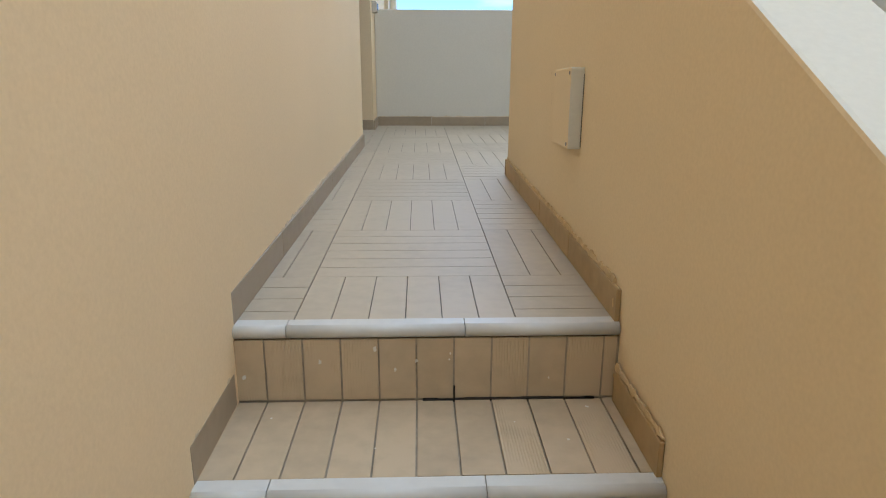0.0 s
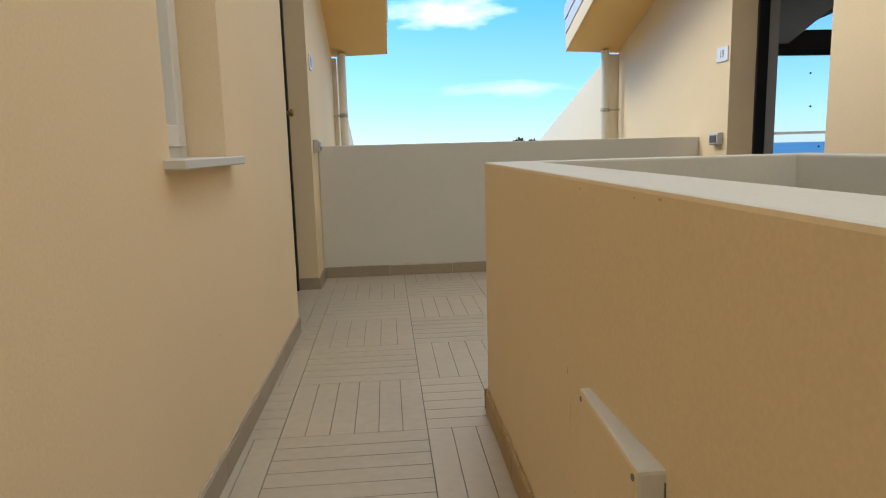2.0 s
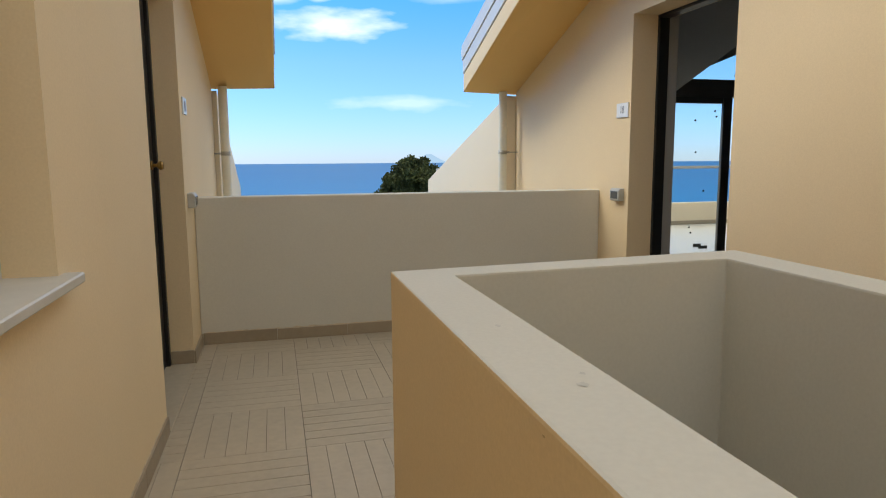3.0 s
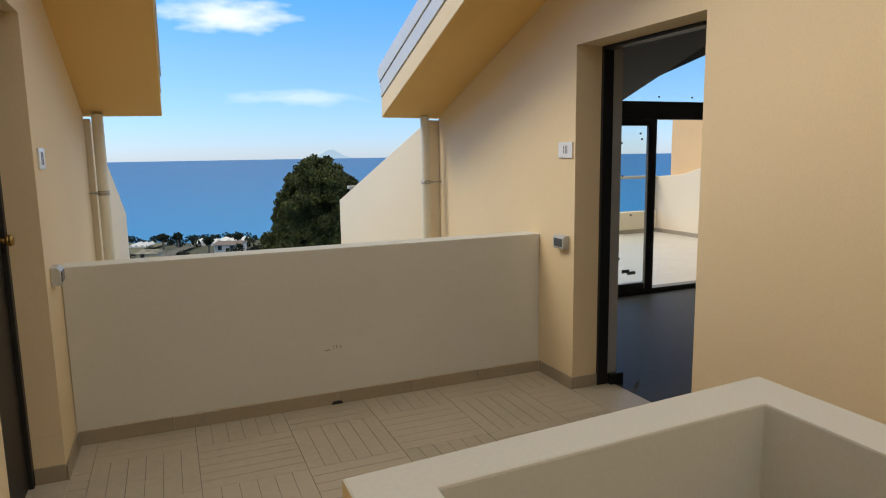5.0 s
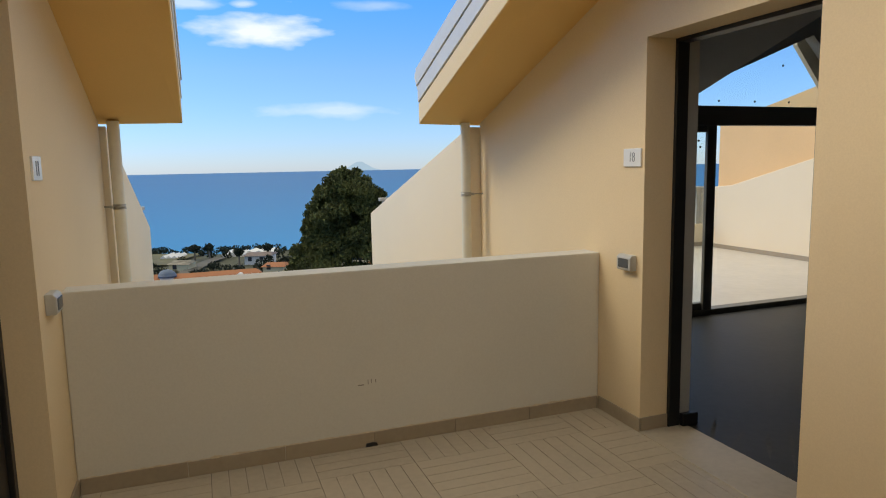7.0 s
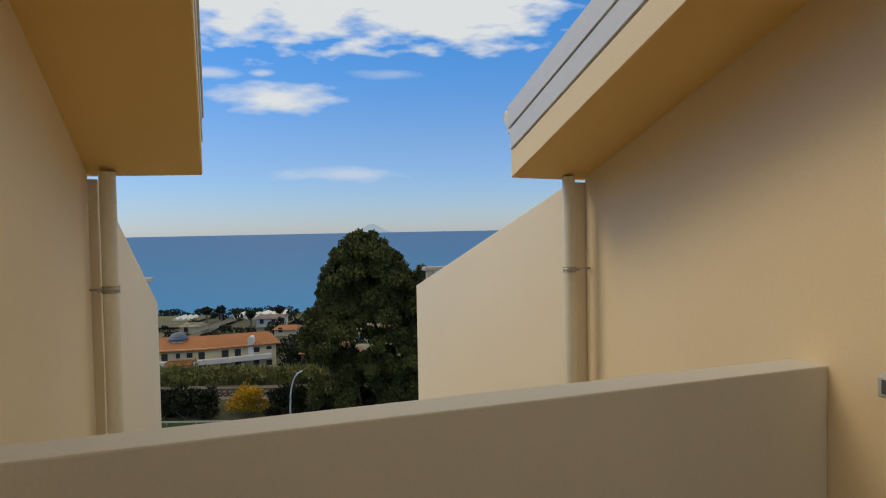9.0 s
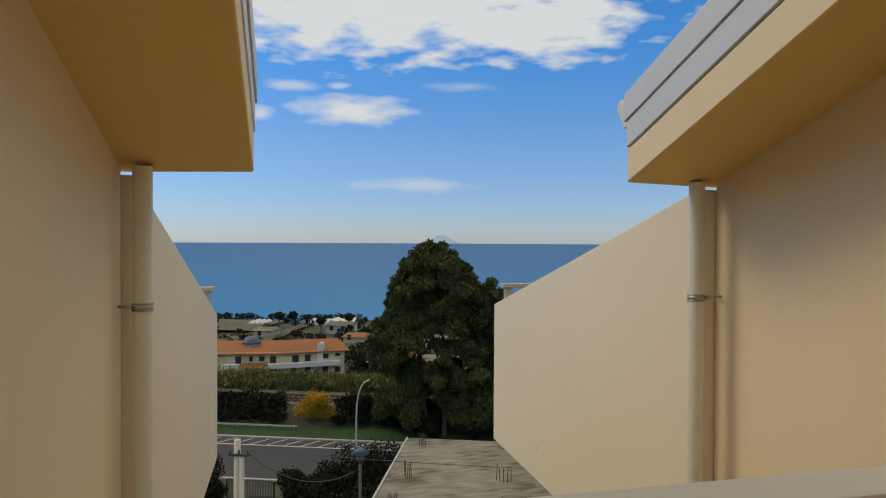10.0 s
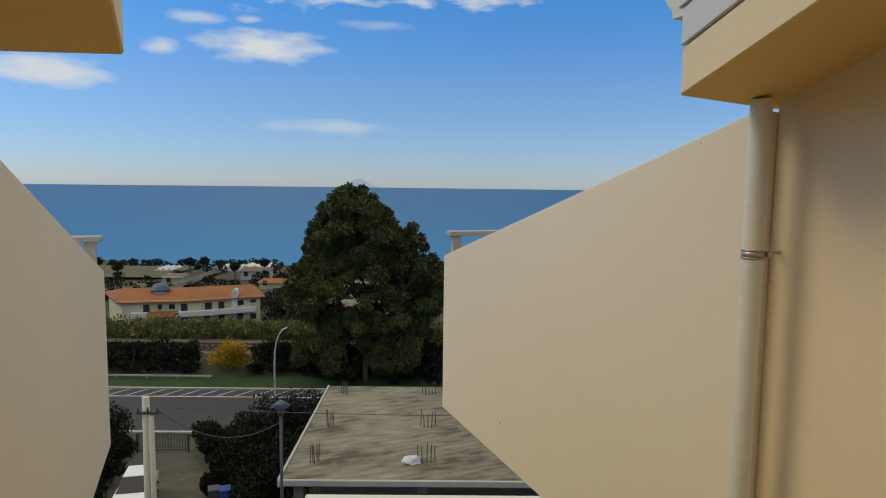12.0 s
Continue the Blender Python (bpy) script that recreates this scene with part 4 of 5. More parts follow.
def tree(label, base, trunks, lobes, mat, leaf, per, seed, name="tree"):
    rng = random.Random(seed)
    root = thing(name, label, "tree", at=base)
    b = Vector(base)
    bm = bmesh.new()
    for top, r in trunks:
        foot = Vector((top[0] * 0.55, top[1] * 0.55, -0.4))
        limb(bm, foot, top, r, r * 0.35, 0.5, rng)
        for c, rad in lobes[::9]:
            c = Vector(c)
            if (c - Vector(top)).length < 4.2:
                limb(bm, Vector(top) * 0.7 + foot * 0.3, c, r * 0.22, 0.02, 0.4, rng, 6, 4)
    part("trunk", bm, BARK, root, "pale forked trunk and limbs")
    bm = bmesh.new()
    for c, rad in lobes:
        leaves(bm, rng, c, rad, int(per * rad[0] * rad[2]), leaf, 0.3)
    part("crown", bm, mat, root, "dense dark leaves")
    return root


def side(v, d, z):
    return (v * math.cos(AZ) + d * math.sin(AZ), -v * math.sin(AZ) + d * math.cos(AZ), z)


# half widths of the main crown by height, and the lower crown beside it
CROWN = [(4.0, -6.2, 6.0), (7.8, -7.2, 6.0), (9.7, -6.6, 5.4), (10.7, -6.1, 4.0), (12.7, -5.3, 2.6), (14.6, -4.4, 2.0), (16.3, -3.4, 0.4), (17.3, -1.6, -1.0)]


def crown_at(z):
    for (a, l0, r0), (b, l1, r1) in zip(CROWN, CROWN[1:]):
        if z <= b:
            t = max(0.0, (z - a) / (b - a))
            return l0 + (l1 - l0) * t, r0 + (r1 - r0) * t
    return CROWN[-1][1:]


rng = random.Random(11)
lobes = []
for k in range(150):
    z = 5.0 + 11.2 * rng.random() ** 0.9
    l, r = crown_at(z)
    rr = rng.uniform(0.75, 1.35)
    lobes.append((side(rng.uniform(l + rr * 0.9, r - rr * 0.9), rng.uniform(-2.6, 2.6), z), (rr, rr, rr * rng.uniform(0.6, 0.85))))
for k in range(74):
    z = rng.uniform(6.0, 17.0)
    l, r = crown_at(z)
    rr = rng.uniform(0.42, 0.8)
    v = (l + rr * rng.uniform(0.1, 1.0)) if k % 3 else (r - rr * rng.uniform(0.1, 1.0))
    lobes.append((side(v, rng.uniform(-1.6, 1.6), z), (rr, rr, rr * 0.8)))
for v, z, r in ((3.6, 13.7, 0.6), (3.2, 13.0, 0.8), (4.1, 12.7, 0.75), (3.5, 12.0, 0.9), (4.6, 11.9, 0.6), (2.9, 11.2, 0.9), (4.2, 10.9, 0.9), (5.3, 11.0, 0.7), (5.6, 10.2, 0.9), (6.2, 9.4, 1.0), (5.0, 9.4, 1.0), (6.4, 8.2, 1.1), (-1.4, 16.6, 0.7), (-0.7, 16.4, 0.6)):
    lobes.append((side(v, rng.uniform(-0.8, 0.8), z), (r, r, r * 0.85)))
for k in range(14):
    z = 7.0 + 0.62 * k
    l, r = crown_at(z)
    rr = rng.uniform(0.8, 1.15)
    lobes.append((side(l + rr * 1.1, rng.uniform(-1.0, 1.0), z), (rr, rr, rr * 0.75)))
    lobes.append((side(l + rr * 2.4, rng.uniform(-1.0, 1.0), z + 0.3), (rr, rr, rr * 0.75)))
for k in range(52):
    rr = rng.uniform(0.8, 1.5)
    lobes.append((side(rng.uniform(-6.2, 6.0), rng.uniform(-1.5, 3.0), rng.uniform(1.0, 6.5)), (rr, rr, rr)))
tree("tall dark eucalyptus tree with a ragged crown beyond the road", G(56, -5.6, -15.8),
     [(side(-0.9, 0.8, 13.0), 0.26), (side(3.2, 0.9, 11.5), 0.22), (side(-3.4, 1.2, 11.0), 0.18)], lobes, LEAF, 0.15, 760, 5)


def bush(label, at, radii, mat, count, leaf, seed, name="bush", category="bush"):
    rng = random.Random(seed)
    root = thing(name, label, category, at=at)
    bm = bmesh.new()
    for k in range(4):
        tip = Vector((rng.uniform(-0.6, 0.6) * radii[0], rng.uniform(-0.6, 0.6) * radii[1], radii[2] * 1.1))
        limb(bm, (0, 0, -0.2), tip, 0.06, 0.02, 0.15, rng, 5, 3)
    part("stems", bm, BARK, root)
    bm = bmesh.new()
    n = 9
    for k in range(n):
        a = rng.uniform(0, 6.28)
        w = rng.uniform(0.1, 0.62)
        c = (math.cos(a) * w * radii[0], math.sin(a) * w * radii[1], radii[2] * rng.uniform(0.55, 1.25))
        r = [q * rng.uniform(0.38, 0.6) for q in radii]
        leaves(bm, rng, c, r, count // n, leaf)
    part("foliage", bm, mat, root)
    return root


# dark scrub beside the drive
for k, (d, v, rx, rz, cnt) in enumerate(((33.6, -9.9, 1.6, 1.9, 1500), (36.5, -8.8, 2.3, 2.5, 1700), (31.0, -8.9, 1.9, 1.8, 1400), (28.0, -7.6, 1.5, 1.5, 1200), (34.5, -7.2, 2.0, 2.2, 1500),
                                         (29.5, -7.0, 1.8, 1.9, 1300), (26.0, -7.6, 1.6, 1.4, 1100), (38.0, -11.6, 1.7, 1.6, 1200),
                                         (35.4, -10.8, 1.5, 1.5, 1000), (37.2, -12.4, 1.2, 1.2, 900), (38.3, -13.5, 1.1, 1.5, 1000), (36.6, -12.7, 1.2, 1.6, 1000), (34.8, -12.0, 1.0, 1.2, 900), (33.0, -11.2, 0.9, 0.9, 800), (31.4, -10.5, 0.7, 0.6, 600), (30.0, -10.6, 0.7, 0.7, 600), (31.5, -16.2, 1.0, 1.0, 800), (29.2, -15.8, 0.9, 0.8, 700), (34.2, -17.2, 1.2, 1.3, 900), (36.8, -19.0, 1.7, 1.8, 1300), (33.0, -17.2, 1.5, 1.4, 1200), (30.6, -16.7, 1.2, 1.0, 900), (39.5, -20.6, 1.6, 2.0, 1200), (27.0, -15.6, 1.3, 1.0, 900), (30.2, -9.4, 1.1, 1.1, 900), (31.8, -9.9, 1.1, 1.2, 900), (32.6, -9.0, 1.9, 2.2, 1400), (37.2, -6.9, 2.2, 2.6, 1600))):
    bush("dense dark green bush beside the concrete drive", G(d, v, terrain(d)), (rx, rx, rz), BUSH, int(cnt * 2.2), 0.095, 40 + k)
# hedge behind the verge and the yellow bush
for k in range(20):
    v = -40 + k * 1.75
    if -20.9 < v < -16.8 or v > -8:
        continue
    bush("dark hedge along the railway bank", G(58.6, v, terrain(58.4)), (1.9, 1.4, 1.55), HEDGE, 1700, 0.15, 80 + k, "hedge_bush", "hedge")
bush("yellow flowering bush on the railway bank", G(58.0, -18.7, -15.7), (2.2, 1.6, 1.9), YELLOW, 4200, 0.11, 99)
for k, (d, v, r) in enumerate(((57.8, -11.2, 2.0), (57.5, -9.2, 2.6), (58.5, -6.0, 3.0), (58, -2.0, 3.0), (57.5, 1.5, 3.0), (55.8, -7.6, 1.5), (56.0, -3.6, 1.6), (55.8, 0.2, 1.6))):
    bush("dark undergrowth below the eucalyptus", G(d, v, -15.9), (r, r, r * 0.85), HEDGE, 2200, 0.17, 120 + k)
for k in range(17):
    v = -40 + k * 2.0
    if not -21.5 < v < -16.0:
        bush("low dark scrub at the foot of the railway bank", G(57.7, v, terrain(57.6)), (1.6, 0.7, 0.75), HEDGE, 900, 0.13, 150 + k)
# reeds
bm = bmesh.new()
rng = random.Random(21)
for k in range(24000):
    d, v = rng.uniform(66.3, 71.5), rng.uniform(-62, 16)
    h = rng.uniform(0.8, 2.7) * (0.85 + 0.3 * noise.noise(Vector((v * 0.3, d * 0.3, 0))))
    w = rng.uniform(0.03, 0.075)
    b0 = G(d, v, terrain(d))
    lean = Vector((rng.uniform(-0.5, 0.5), rng.uniform(-0.5, 0.5), h))
    bm.faces.new([bm.verts.new(b0 + Vector((-w, 0, 0))), bm.verts.new(b0 + Vector((w, 0.03, 0))), bm.verts.new(b0 + lean + Vector((w * 0.3, 0, 0))), bm.verts.new(b0 + lean * 0.97 - Vector((w * 0.6, 0, 0)))])
for k in range(320):
    d, v = rng.uniform(65.9, 69.0), rng.uniform(-62, 16)
    r = rng.uniform(0.6, 1.25)
    leaves(bm, rng, G(d, v, terrain(d) + r * 0.7 + rng.uniform(0.0, 1.0)), (r * 1.3, r, r), 120, 0.16)
tagged(part("reeds", bm, REED), "band of pale green reeds behind the railway", "reeds", "", "stuff")


# ---- things below ----
house = thing("apartment_house", "long cream two-storey house with a bent terracotta roof", "house")
FOOT = [(106.9, -51.7), (108.9, -41.7), (114.2, -30.9), (124.0, -35.0), (119.0, -46.5), (117.2, -59.0)]
RIDGE = [(112.0, -54.0), (113.8, -44.2), (118.2, -33.4)]


def front(v, out=0.0):
    """The line of the house's front at v, moved towards the slope above by out."""
    (da, va), (db, vb) = (FOOT[0], FOOT[1]) if v < FOOT[1][1] else (FOOT[1], FOOT[2])
    return da + (db - da) * (v - va) / (vb - va) - out


def front_block(bm, v0, v1, out0, out1, z0, z1):
    hexa(bm, [G(front(v0, out1), v0, z0), G(front(v1, out1), v1, z0), G(front(v1, out0), v1, z0), G(front(v0, out0), v0, z0)],
         [G(front(v0, out1), v0, z1), G(front(v1, out1), v1, z1), G(front(v1, out0), v1, z1), G(front(v0, out0), v0, z1)])


def ring_of(grow, z):
    cd, cv = sum(p[0] for p in FOOT) / 6, sum(p[1] for p in FOOT) / 6
    return [G(cd + (d - cd) * grow, cv + (v - cv) * grow, z) for d, v in FOOT]


bm = bmesh.new()
lo, hi = [bm.verts.new(p) for p in ring_of(1.0, -24.5)], [bm.verts.new(p) for p in ring_of(1.0, -18.3)]
for i in range(6):
    bm.faces.new([lo[i], lo[(i + 1) % 6], hi[(i + 1) % 6], hi[i]])
bm.faces.new(hi)
part("wall", finish(bm), HOUSEWALL, house)
bm = bmesh.new()
lo, hi = [bm.verts.new(p) for p in ring_of(1.07, -18.62)], [bm.verts.new(p) for p in ring_of(1.07, -18.45)]
top = [bm.verts.new(G(d, v, -16.95)) for d, v in RIDGE]
for i in range(6):
    bm.faces.new([lo[i], lo[(i + 1) % 6], hi[(i + 1) % 6], hi[i]])
bm.faces.new(lo[::-1])
for q in ((hi[0], hi[1], top[1], top[0]), (hi[1], hi[2], top[2], top[1]), (hi[2], hi[3], top[2]), (hi[3], hi[4], top[1], top[2]), (hi[4], hi[5], top[0], top[1]), (hi[5], hi[0], top[0])):
    bm.faces.new(q)
roof = part("roof", finish(bm), ROOFTILE, house, "terracotta tiled hipped roof with a bend")
bm = bmesh.new()
front_block(bm, -35.2, -34.4, -1.2, 0.35, -21.0, -17.3)
tube(bm, G(front(-34.8, 0.35), -34.8, -17.3), G(front(-34.8, -1.2), -34.8, -17.3), 0.4, n=12)
part("chimney", finish(bm), HOUSEWHITE, roof, "white round-topped chimney stack")
for v0, v1, out in ((-50.4, -47.7, 1.3), (-43.0, -37.4, 1.5), (-37.4, -31.6, 1.2)):
    bm = bmesh.new()
    front_block(bm, v0, v1, 0.0, out, -20.95, -20.15)
    part("balcony", finish(bm), HOUSEWHITE, house, "white solid balcony front")
bm = bmesh.new()
lo = [G(front(-47.5, 1.6), -47.5, -20.95), G(front(-43.2, 1.6), -43.2, -20.95), G(front(-43.2), -43.2, -20.35), G(front(-47.5), -47.5, -20.35)]
hexa(bm, lo, [p + Vector((0, 0, 0.2)) for p in lo])
part("porch_roof", finish(bm), ROOFTILE, house, "small terracotta porch roof")
bm = bmesh.new()
tube(bm, G(111.8, -47.4, -18.2), G(111.8, -47.4, -17.15), 1.35, 1.35, 12)
part("turret", finish(bm), HOUSEWHITE, house, "low round stair turret")
bm = bmesh.new()
for k in range(5):
    a0, a1 = radians(18 * k), radians(18 * (k + 1))
    tube(bm, G(111.8, -47.4, -17.25 + 1.35 * math.sin(a0)), G(111.8, -47.4, -17.25 + 1.35 * math.sin(a1)), 1.6 * math.cos(a0), 1.6 * math.cos(a1) + 0.02, 16, caps=k == 0)
part("dome", bm, LANTERN, house, "blue-grey dome")
for v, w, z0, z1 in ((-48.05, 0.95, -20.15, -18.95), (-45.95, 0.6, -19.8, -18.95), (-44.1, 0.9, -19.8, -18.95), (-42.2, 1.0, -20.15, -18.95), (-38.7, 1.0, -20.15, -18.95), (-36.8, 0.9, -20.15, -18.95), (-33.9, 0.85, -19.8, -18.95), (-32.0, 0.8, -19.5, -18.95),
                     (-49.2, 0.8, -23.0, -21.3), (-47.0, 0.8, -23.0, -21.3), (-45.0, 0.7, -22.6, -21.3), (-42.1, 1.0, -23.3, -21.2), (-39.0, 0.9, -23.3, -21.2), (-36.8, 0.9, -23.3, -21.2), (-34.0, 0.9, -23.3, -21.2), (-32.0, 0.9, -22.4, -21.4)):
    bm = bmesh.new()
    front_block(bm, v - w / 2, v + w / 2, -0.2, 0.06, z0, z1)
    window = part("window", bm, DARKGLASS, house)
    bm = bmesh.new()
    front_block(bm, v - w / 2 - 0.1, v + w / 2 + 0.1, 0.0, 0.14, z0 - 0.1, z0)
    part("sill", bm, HOUSEWHITE, window)

# fields and the street towards the shore
FIELD = material("dry_olive_field", (0.105, 0.098, 0.045), 0.95, spread=0.35, grain=0.5, blot=0.06, bump=0.1)
for d0, d1, v0, v1 in ((174, 203, -112, -74), (150, 166, -84, -66)):
    bm = bmesh.new()
    strip_dv(bm, d0, d1, v0, v1, 0.7)
    structure("ground_field", bm, FIELD, "flat dry olive-green field near the shore", "field")
bm = bmesh.new()
rows = [(bm.verts.new(G(d, v - 1.6, terrain(d) + 0.8)), bm.verts.new(G(d, v + 2.2, terrain(d) + 0.8))) for d, v in ((150, -61), (160, -62.5), (170, -63.5), (180, -64.5), (190, -64.5))]
for p, q in zip(rows, rows[1:]):
    bm.faces.new([p[0], p[1], q[1], q[0]])
structure("road_street", bm, DRIVE, "pale village street running down to the shore", "road")

# scattered low houses, sheds and trees towards the shore
rng = random.Random(33)
for k in range(46):
    d, v = (rng.uniform(132, 194), rng.uniform(-0.60, 0.02)) if k < 28 else (rng.uniform(114, 150), rng.uniform(-0.255, -0.08))
    v *= d
    if 174 < d < 203 and v < -74 or abs(v + 62.5) < 4.5:
        continue
    w, dep, h = rng.uniform(3, 9), rng.uniform(4, 7), rng.uniform(1.4, 2.4)
    root = thing("small_house", "low pale house with a shallow roof near the shore", "house", "houses near the shore")
    z = terrain(d)
    bm = bmesh.new()
    slab_dv(bm, d, d + dep, v, v + w, z - 1.5, z + h)
    part("wall", bm, rng.choice([HOUSEWALL, HOUSEWHITE, HOUSEWHITE, CONCRETE, RAILS]), root)
    bm = bmesh.new()
    hexa(bm, [G(d - 0.5, v - 0.5, z + h), G(d - 0.5, v + w + 0.5, z + h), G(d + dep + 0.5, v + w + 0.5, z + h), G(d + dep + 0.5, v - 0.5, z + h)],
         [G(d + dep * 0.45, v + 0.3, z + h + 0.7), G(d + dep * 0.45, v + w - 0.3, z + h + 0.7), G(d + dep * 0.55, v + w - 0.3, z + h + 0.7), G(d + dep * 0.55, v + 0.3, z + h + 0.7)])
    part("roof", finish(bm), rng.choice([ROOFTILE, CONCRETE, CONCRETE, RAILS, HOUSEWHITE, GREYBIN] if k < 28 else [ROOFTILE, RAILS, CONCRETE, FIELD]), root)
    for q in range(max(1, int(w / 3.5))):
        bm = bmesh.new()
        slab_dv(bm, d - 0.1, d + 0.05, v + 1.0 + q * 3.2, v + 2.0 + q * 3.2, z + 0.9, z + 2.1)
        part("window", bm, DARKGLASS, root)
bm = bmesh.new()
rng = random.Random(8)
for k in range(640):
    d = rng.uniform(126, 222) if k < 330 else rng.uniform(200, 224) if k < 480 else rng.uniform(86, 150)
    v = (rng.uniform(-0.66, 0.05) if k < 480 else rng.uniform(-0.255, -0.03)) * d
    if 174 < d < 203 and v < -74 or (abs(v + 62.5) < 4 and d < 192):
        continue
    r = rng.uniform(0.8, 1.7) if d < 195 else rng.uniform(0.6, 1.35)
    z = terrain(d)
    tube(bm, G(d, v, z - 0.3), G(d, v, z + r), 0.18, 0.1, 5, caps=False)
    leaves(bm, rng, G(d, v, z + r * 0.8), (r * rng.uniform(1.0, 1.7), r * 1.3, r * rng.uniform(0.7, 1.1)), 80, r * 0.3)
tagged(part("shore_trees", bm, PINE), "dark scattered trees among the houses near the shore", "trees", "", "stuff")
for k, (d, v) in enumerate(((188, -71), (189, -67), (186, -49), (175, -54), (185, -96), (172, -84))):
    root = thing("palm_tree", "dark palm tree standing near the shore", "palm tree", "palms near the shore")
    z = terrain(d)
    bm = bmesh.new()
    tube(bm, G(d, v, z), G(d, v, z + 3.6), 0.3, 0.22, 7, caps=False)
    part("trunk", bm, BARK, root)
    bm = bmesh.new()
    leaves(bm, random.Random(k), G(d, v, z + 3.8), (1.5, 1.5, 1.0), 130, 0.7, 0.6)
    part("crown", bm, PINE, root)

for d, v, w in ((196, -66, 7), (200, -60, 9), (198, -44, 6), (190, -82, 5)):
    root = thing("greenhouse", "long white greenhouse near the shore", "greenhouse", "greenhouses near the shore")
    z = terrain(d)
    for q in range(3):
        bm = bmesh.new()
        prism(bm, [(0, 0), (w / 3 - 0.1, 0), (w / 3 - 0.1, 1.1), (w / 6, 1.7), (0, 1.1)], "y", 0, 8)
        tunnel = part("tunnel", bm, HOUSEWHITE, root)
        tunnel.location = G(d, v + q * w / 3, z - 0.2)
        tunnel.rotation_euler = (0, 0, -AZ)

# unfinished concrete building with starter bars on its roof
shell = thing("unfinished_building", "unfinished building with a bare concrete roof slab", "building")
bm = bmesh.new()
slab_dv(bm, 22.4, 33.3, -5.45, 7.5, -9.28, -9.0)
slab = part("roof_slab", finish(bm, 0.03, 1), CONCRETE, shell, "stained bare concrete slab")
bm = bmesh.new()
slab_dv(bm, 22.28, 22.4, -5.5, 7.5, -9.2, -8.97)
part("slab_edge", finish(bm, 0.02, 1), CONCRETE_EDGE, shell)
bm = bmesh.new()
slab_dv(bm, 22.4, 33.3, -5.56, -5.45, -9.3, -8.96)
part("slab_edge", finish(bm, 0.02, 1), CONCRETE_EDGE, shell)
bm = bmesh.new()
slab_dv(bm, 24.5, 33.0, -4.4, 7.3, -13.6, -9.28)
part("wall", bm, RAILS, shell, "brown shadowed wall below the slab")
for v in (-4.9, -0.4, 4.2):
    bm = bmesh.new()
    slab_dv(bm, 22.8, 23.15, v - 0.18, v + 0.18, -13.6, -9.28)
    part("column", bm, CONCRETE, shell)
rng = random.Random(3)
for d in (23.9, 27.6, 32.0):
    for v in (-4.5, -0.25, 4.2):
        for k in range(5):
            bm = bmesh.new()
            p = G(d + rng.uniform(-0.15, 0.15), v + (k - 2) * (0.16 if v > -1 else 0.075), -9.02)
            tube(bm, p, p + Vector((rng.uniform(-0.04, 0.04), rng.uniform(-0.04, 0.04), rng.uniform(0.62, 0.78))), 0.018, n=5)
            part("starter_bar", bm, RUST, shell, "rusty steel starter bar")
sack = thing("plastic_sack", "crumpled pale plastic sack on the roof slab", "sack", at=G(24.0, -0.8, -9.0))
bm = bmesh.new()
bmesh.ops.create_icosphere(bm, subdivisions=3, radius=0.3)
for v in bm.verts:
    v.co = Vector((v.co.x * 1.3, v.co.y, max(-0.02, v.co.z * 0.8))) * (1 + 0.35 * noise.noise(v.co * 5))
part("sack", finish(bm), BAG, sack)

# white boundary wall below the walkway
bm = bmesh.new()
slab_dv(bm, 13.0, 13.35, -2.7, 9, -13.2, -5.06)
structure("wall_boundary", finish(bm, 0.02, 1), WHITE, "white painted wall in front of the unfinished building", "wall")
# drive and gate
bm = bmesh.new()
rows = []
for k in range(11):
    d = 18 + 21.5 * k / 10
    rows.append((bm.verts.new(G(d, -18.1 + (39.5 - d) * 0.22, terrain(d) + 0.04)), bm.verts.new(G(d, min(-8.0, -15.2 + (39.5 - d) * 0.5), terrain(d) + 0.04))))
for a, b in zip(rows, rows[1:]):
    bm.faces.new([a[0], a[1], b[1], b[0]])
structure("road_drive", finish(bm), DRIVE, "cracked pale concrete drive down to the gate", "drive")
gate = thing("metal_gate", "pale grey slatted metal gate closing the drive", "gate")
for z in (-15.05, -14.05):
    bm = bmesh.new()
    slab_dv(bm, 39.2, 39.27, -18.2, -15.3, z, z + 0.09)
    part("gate_rail", bm, GATEGREY, gate)
for k in range(17):
    bm = bmesh.new()
    slab_dv(bm, 39.15, 39.2, -18.2 + k * 0.175, -18.13 + k * 0.175, -15.1, -13.9)
    part("slat", bm, GATEGREY, gate)
for v in (-18.35, -15.2):
    bm = bmesh.new()
    slab_dv(bm, 39.2, 39.3, v - 0.05, v + 0.05, -15.6, -14.0)
    part("gate_post", bm, GREYBIN, gate)


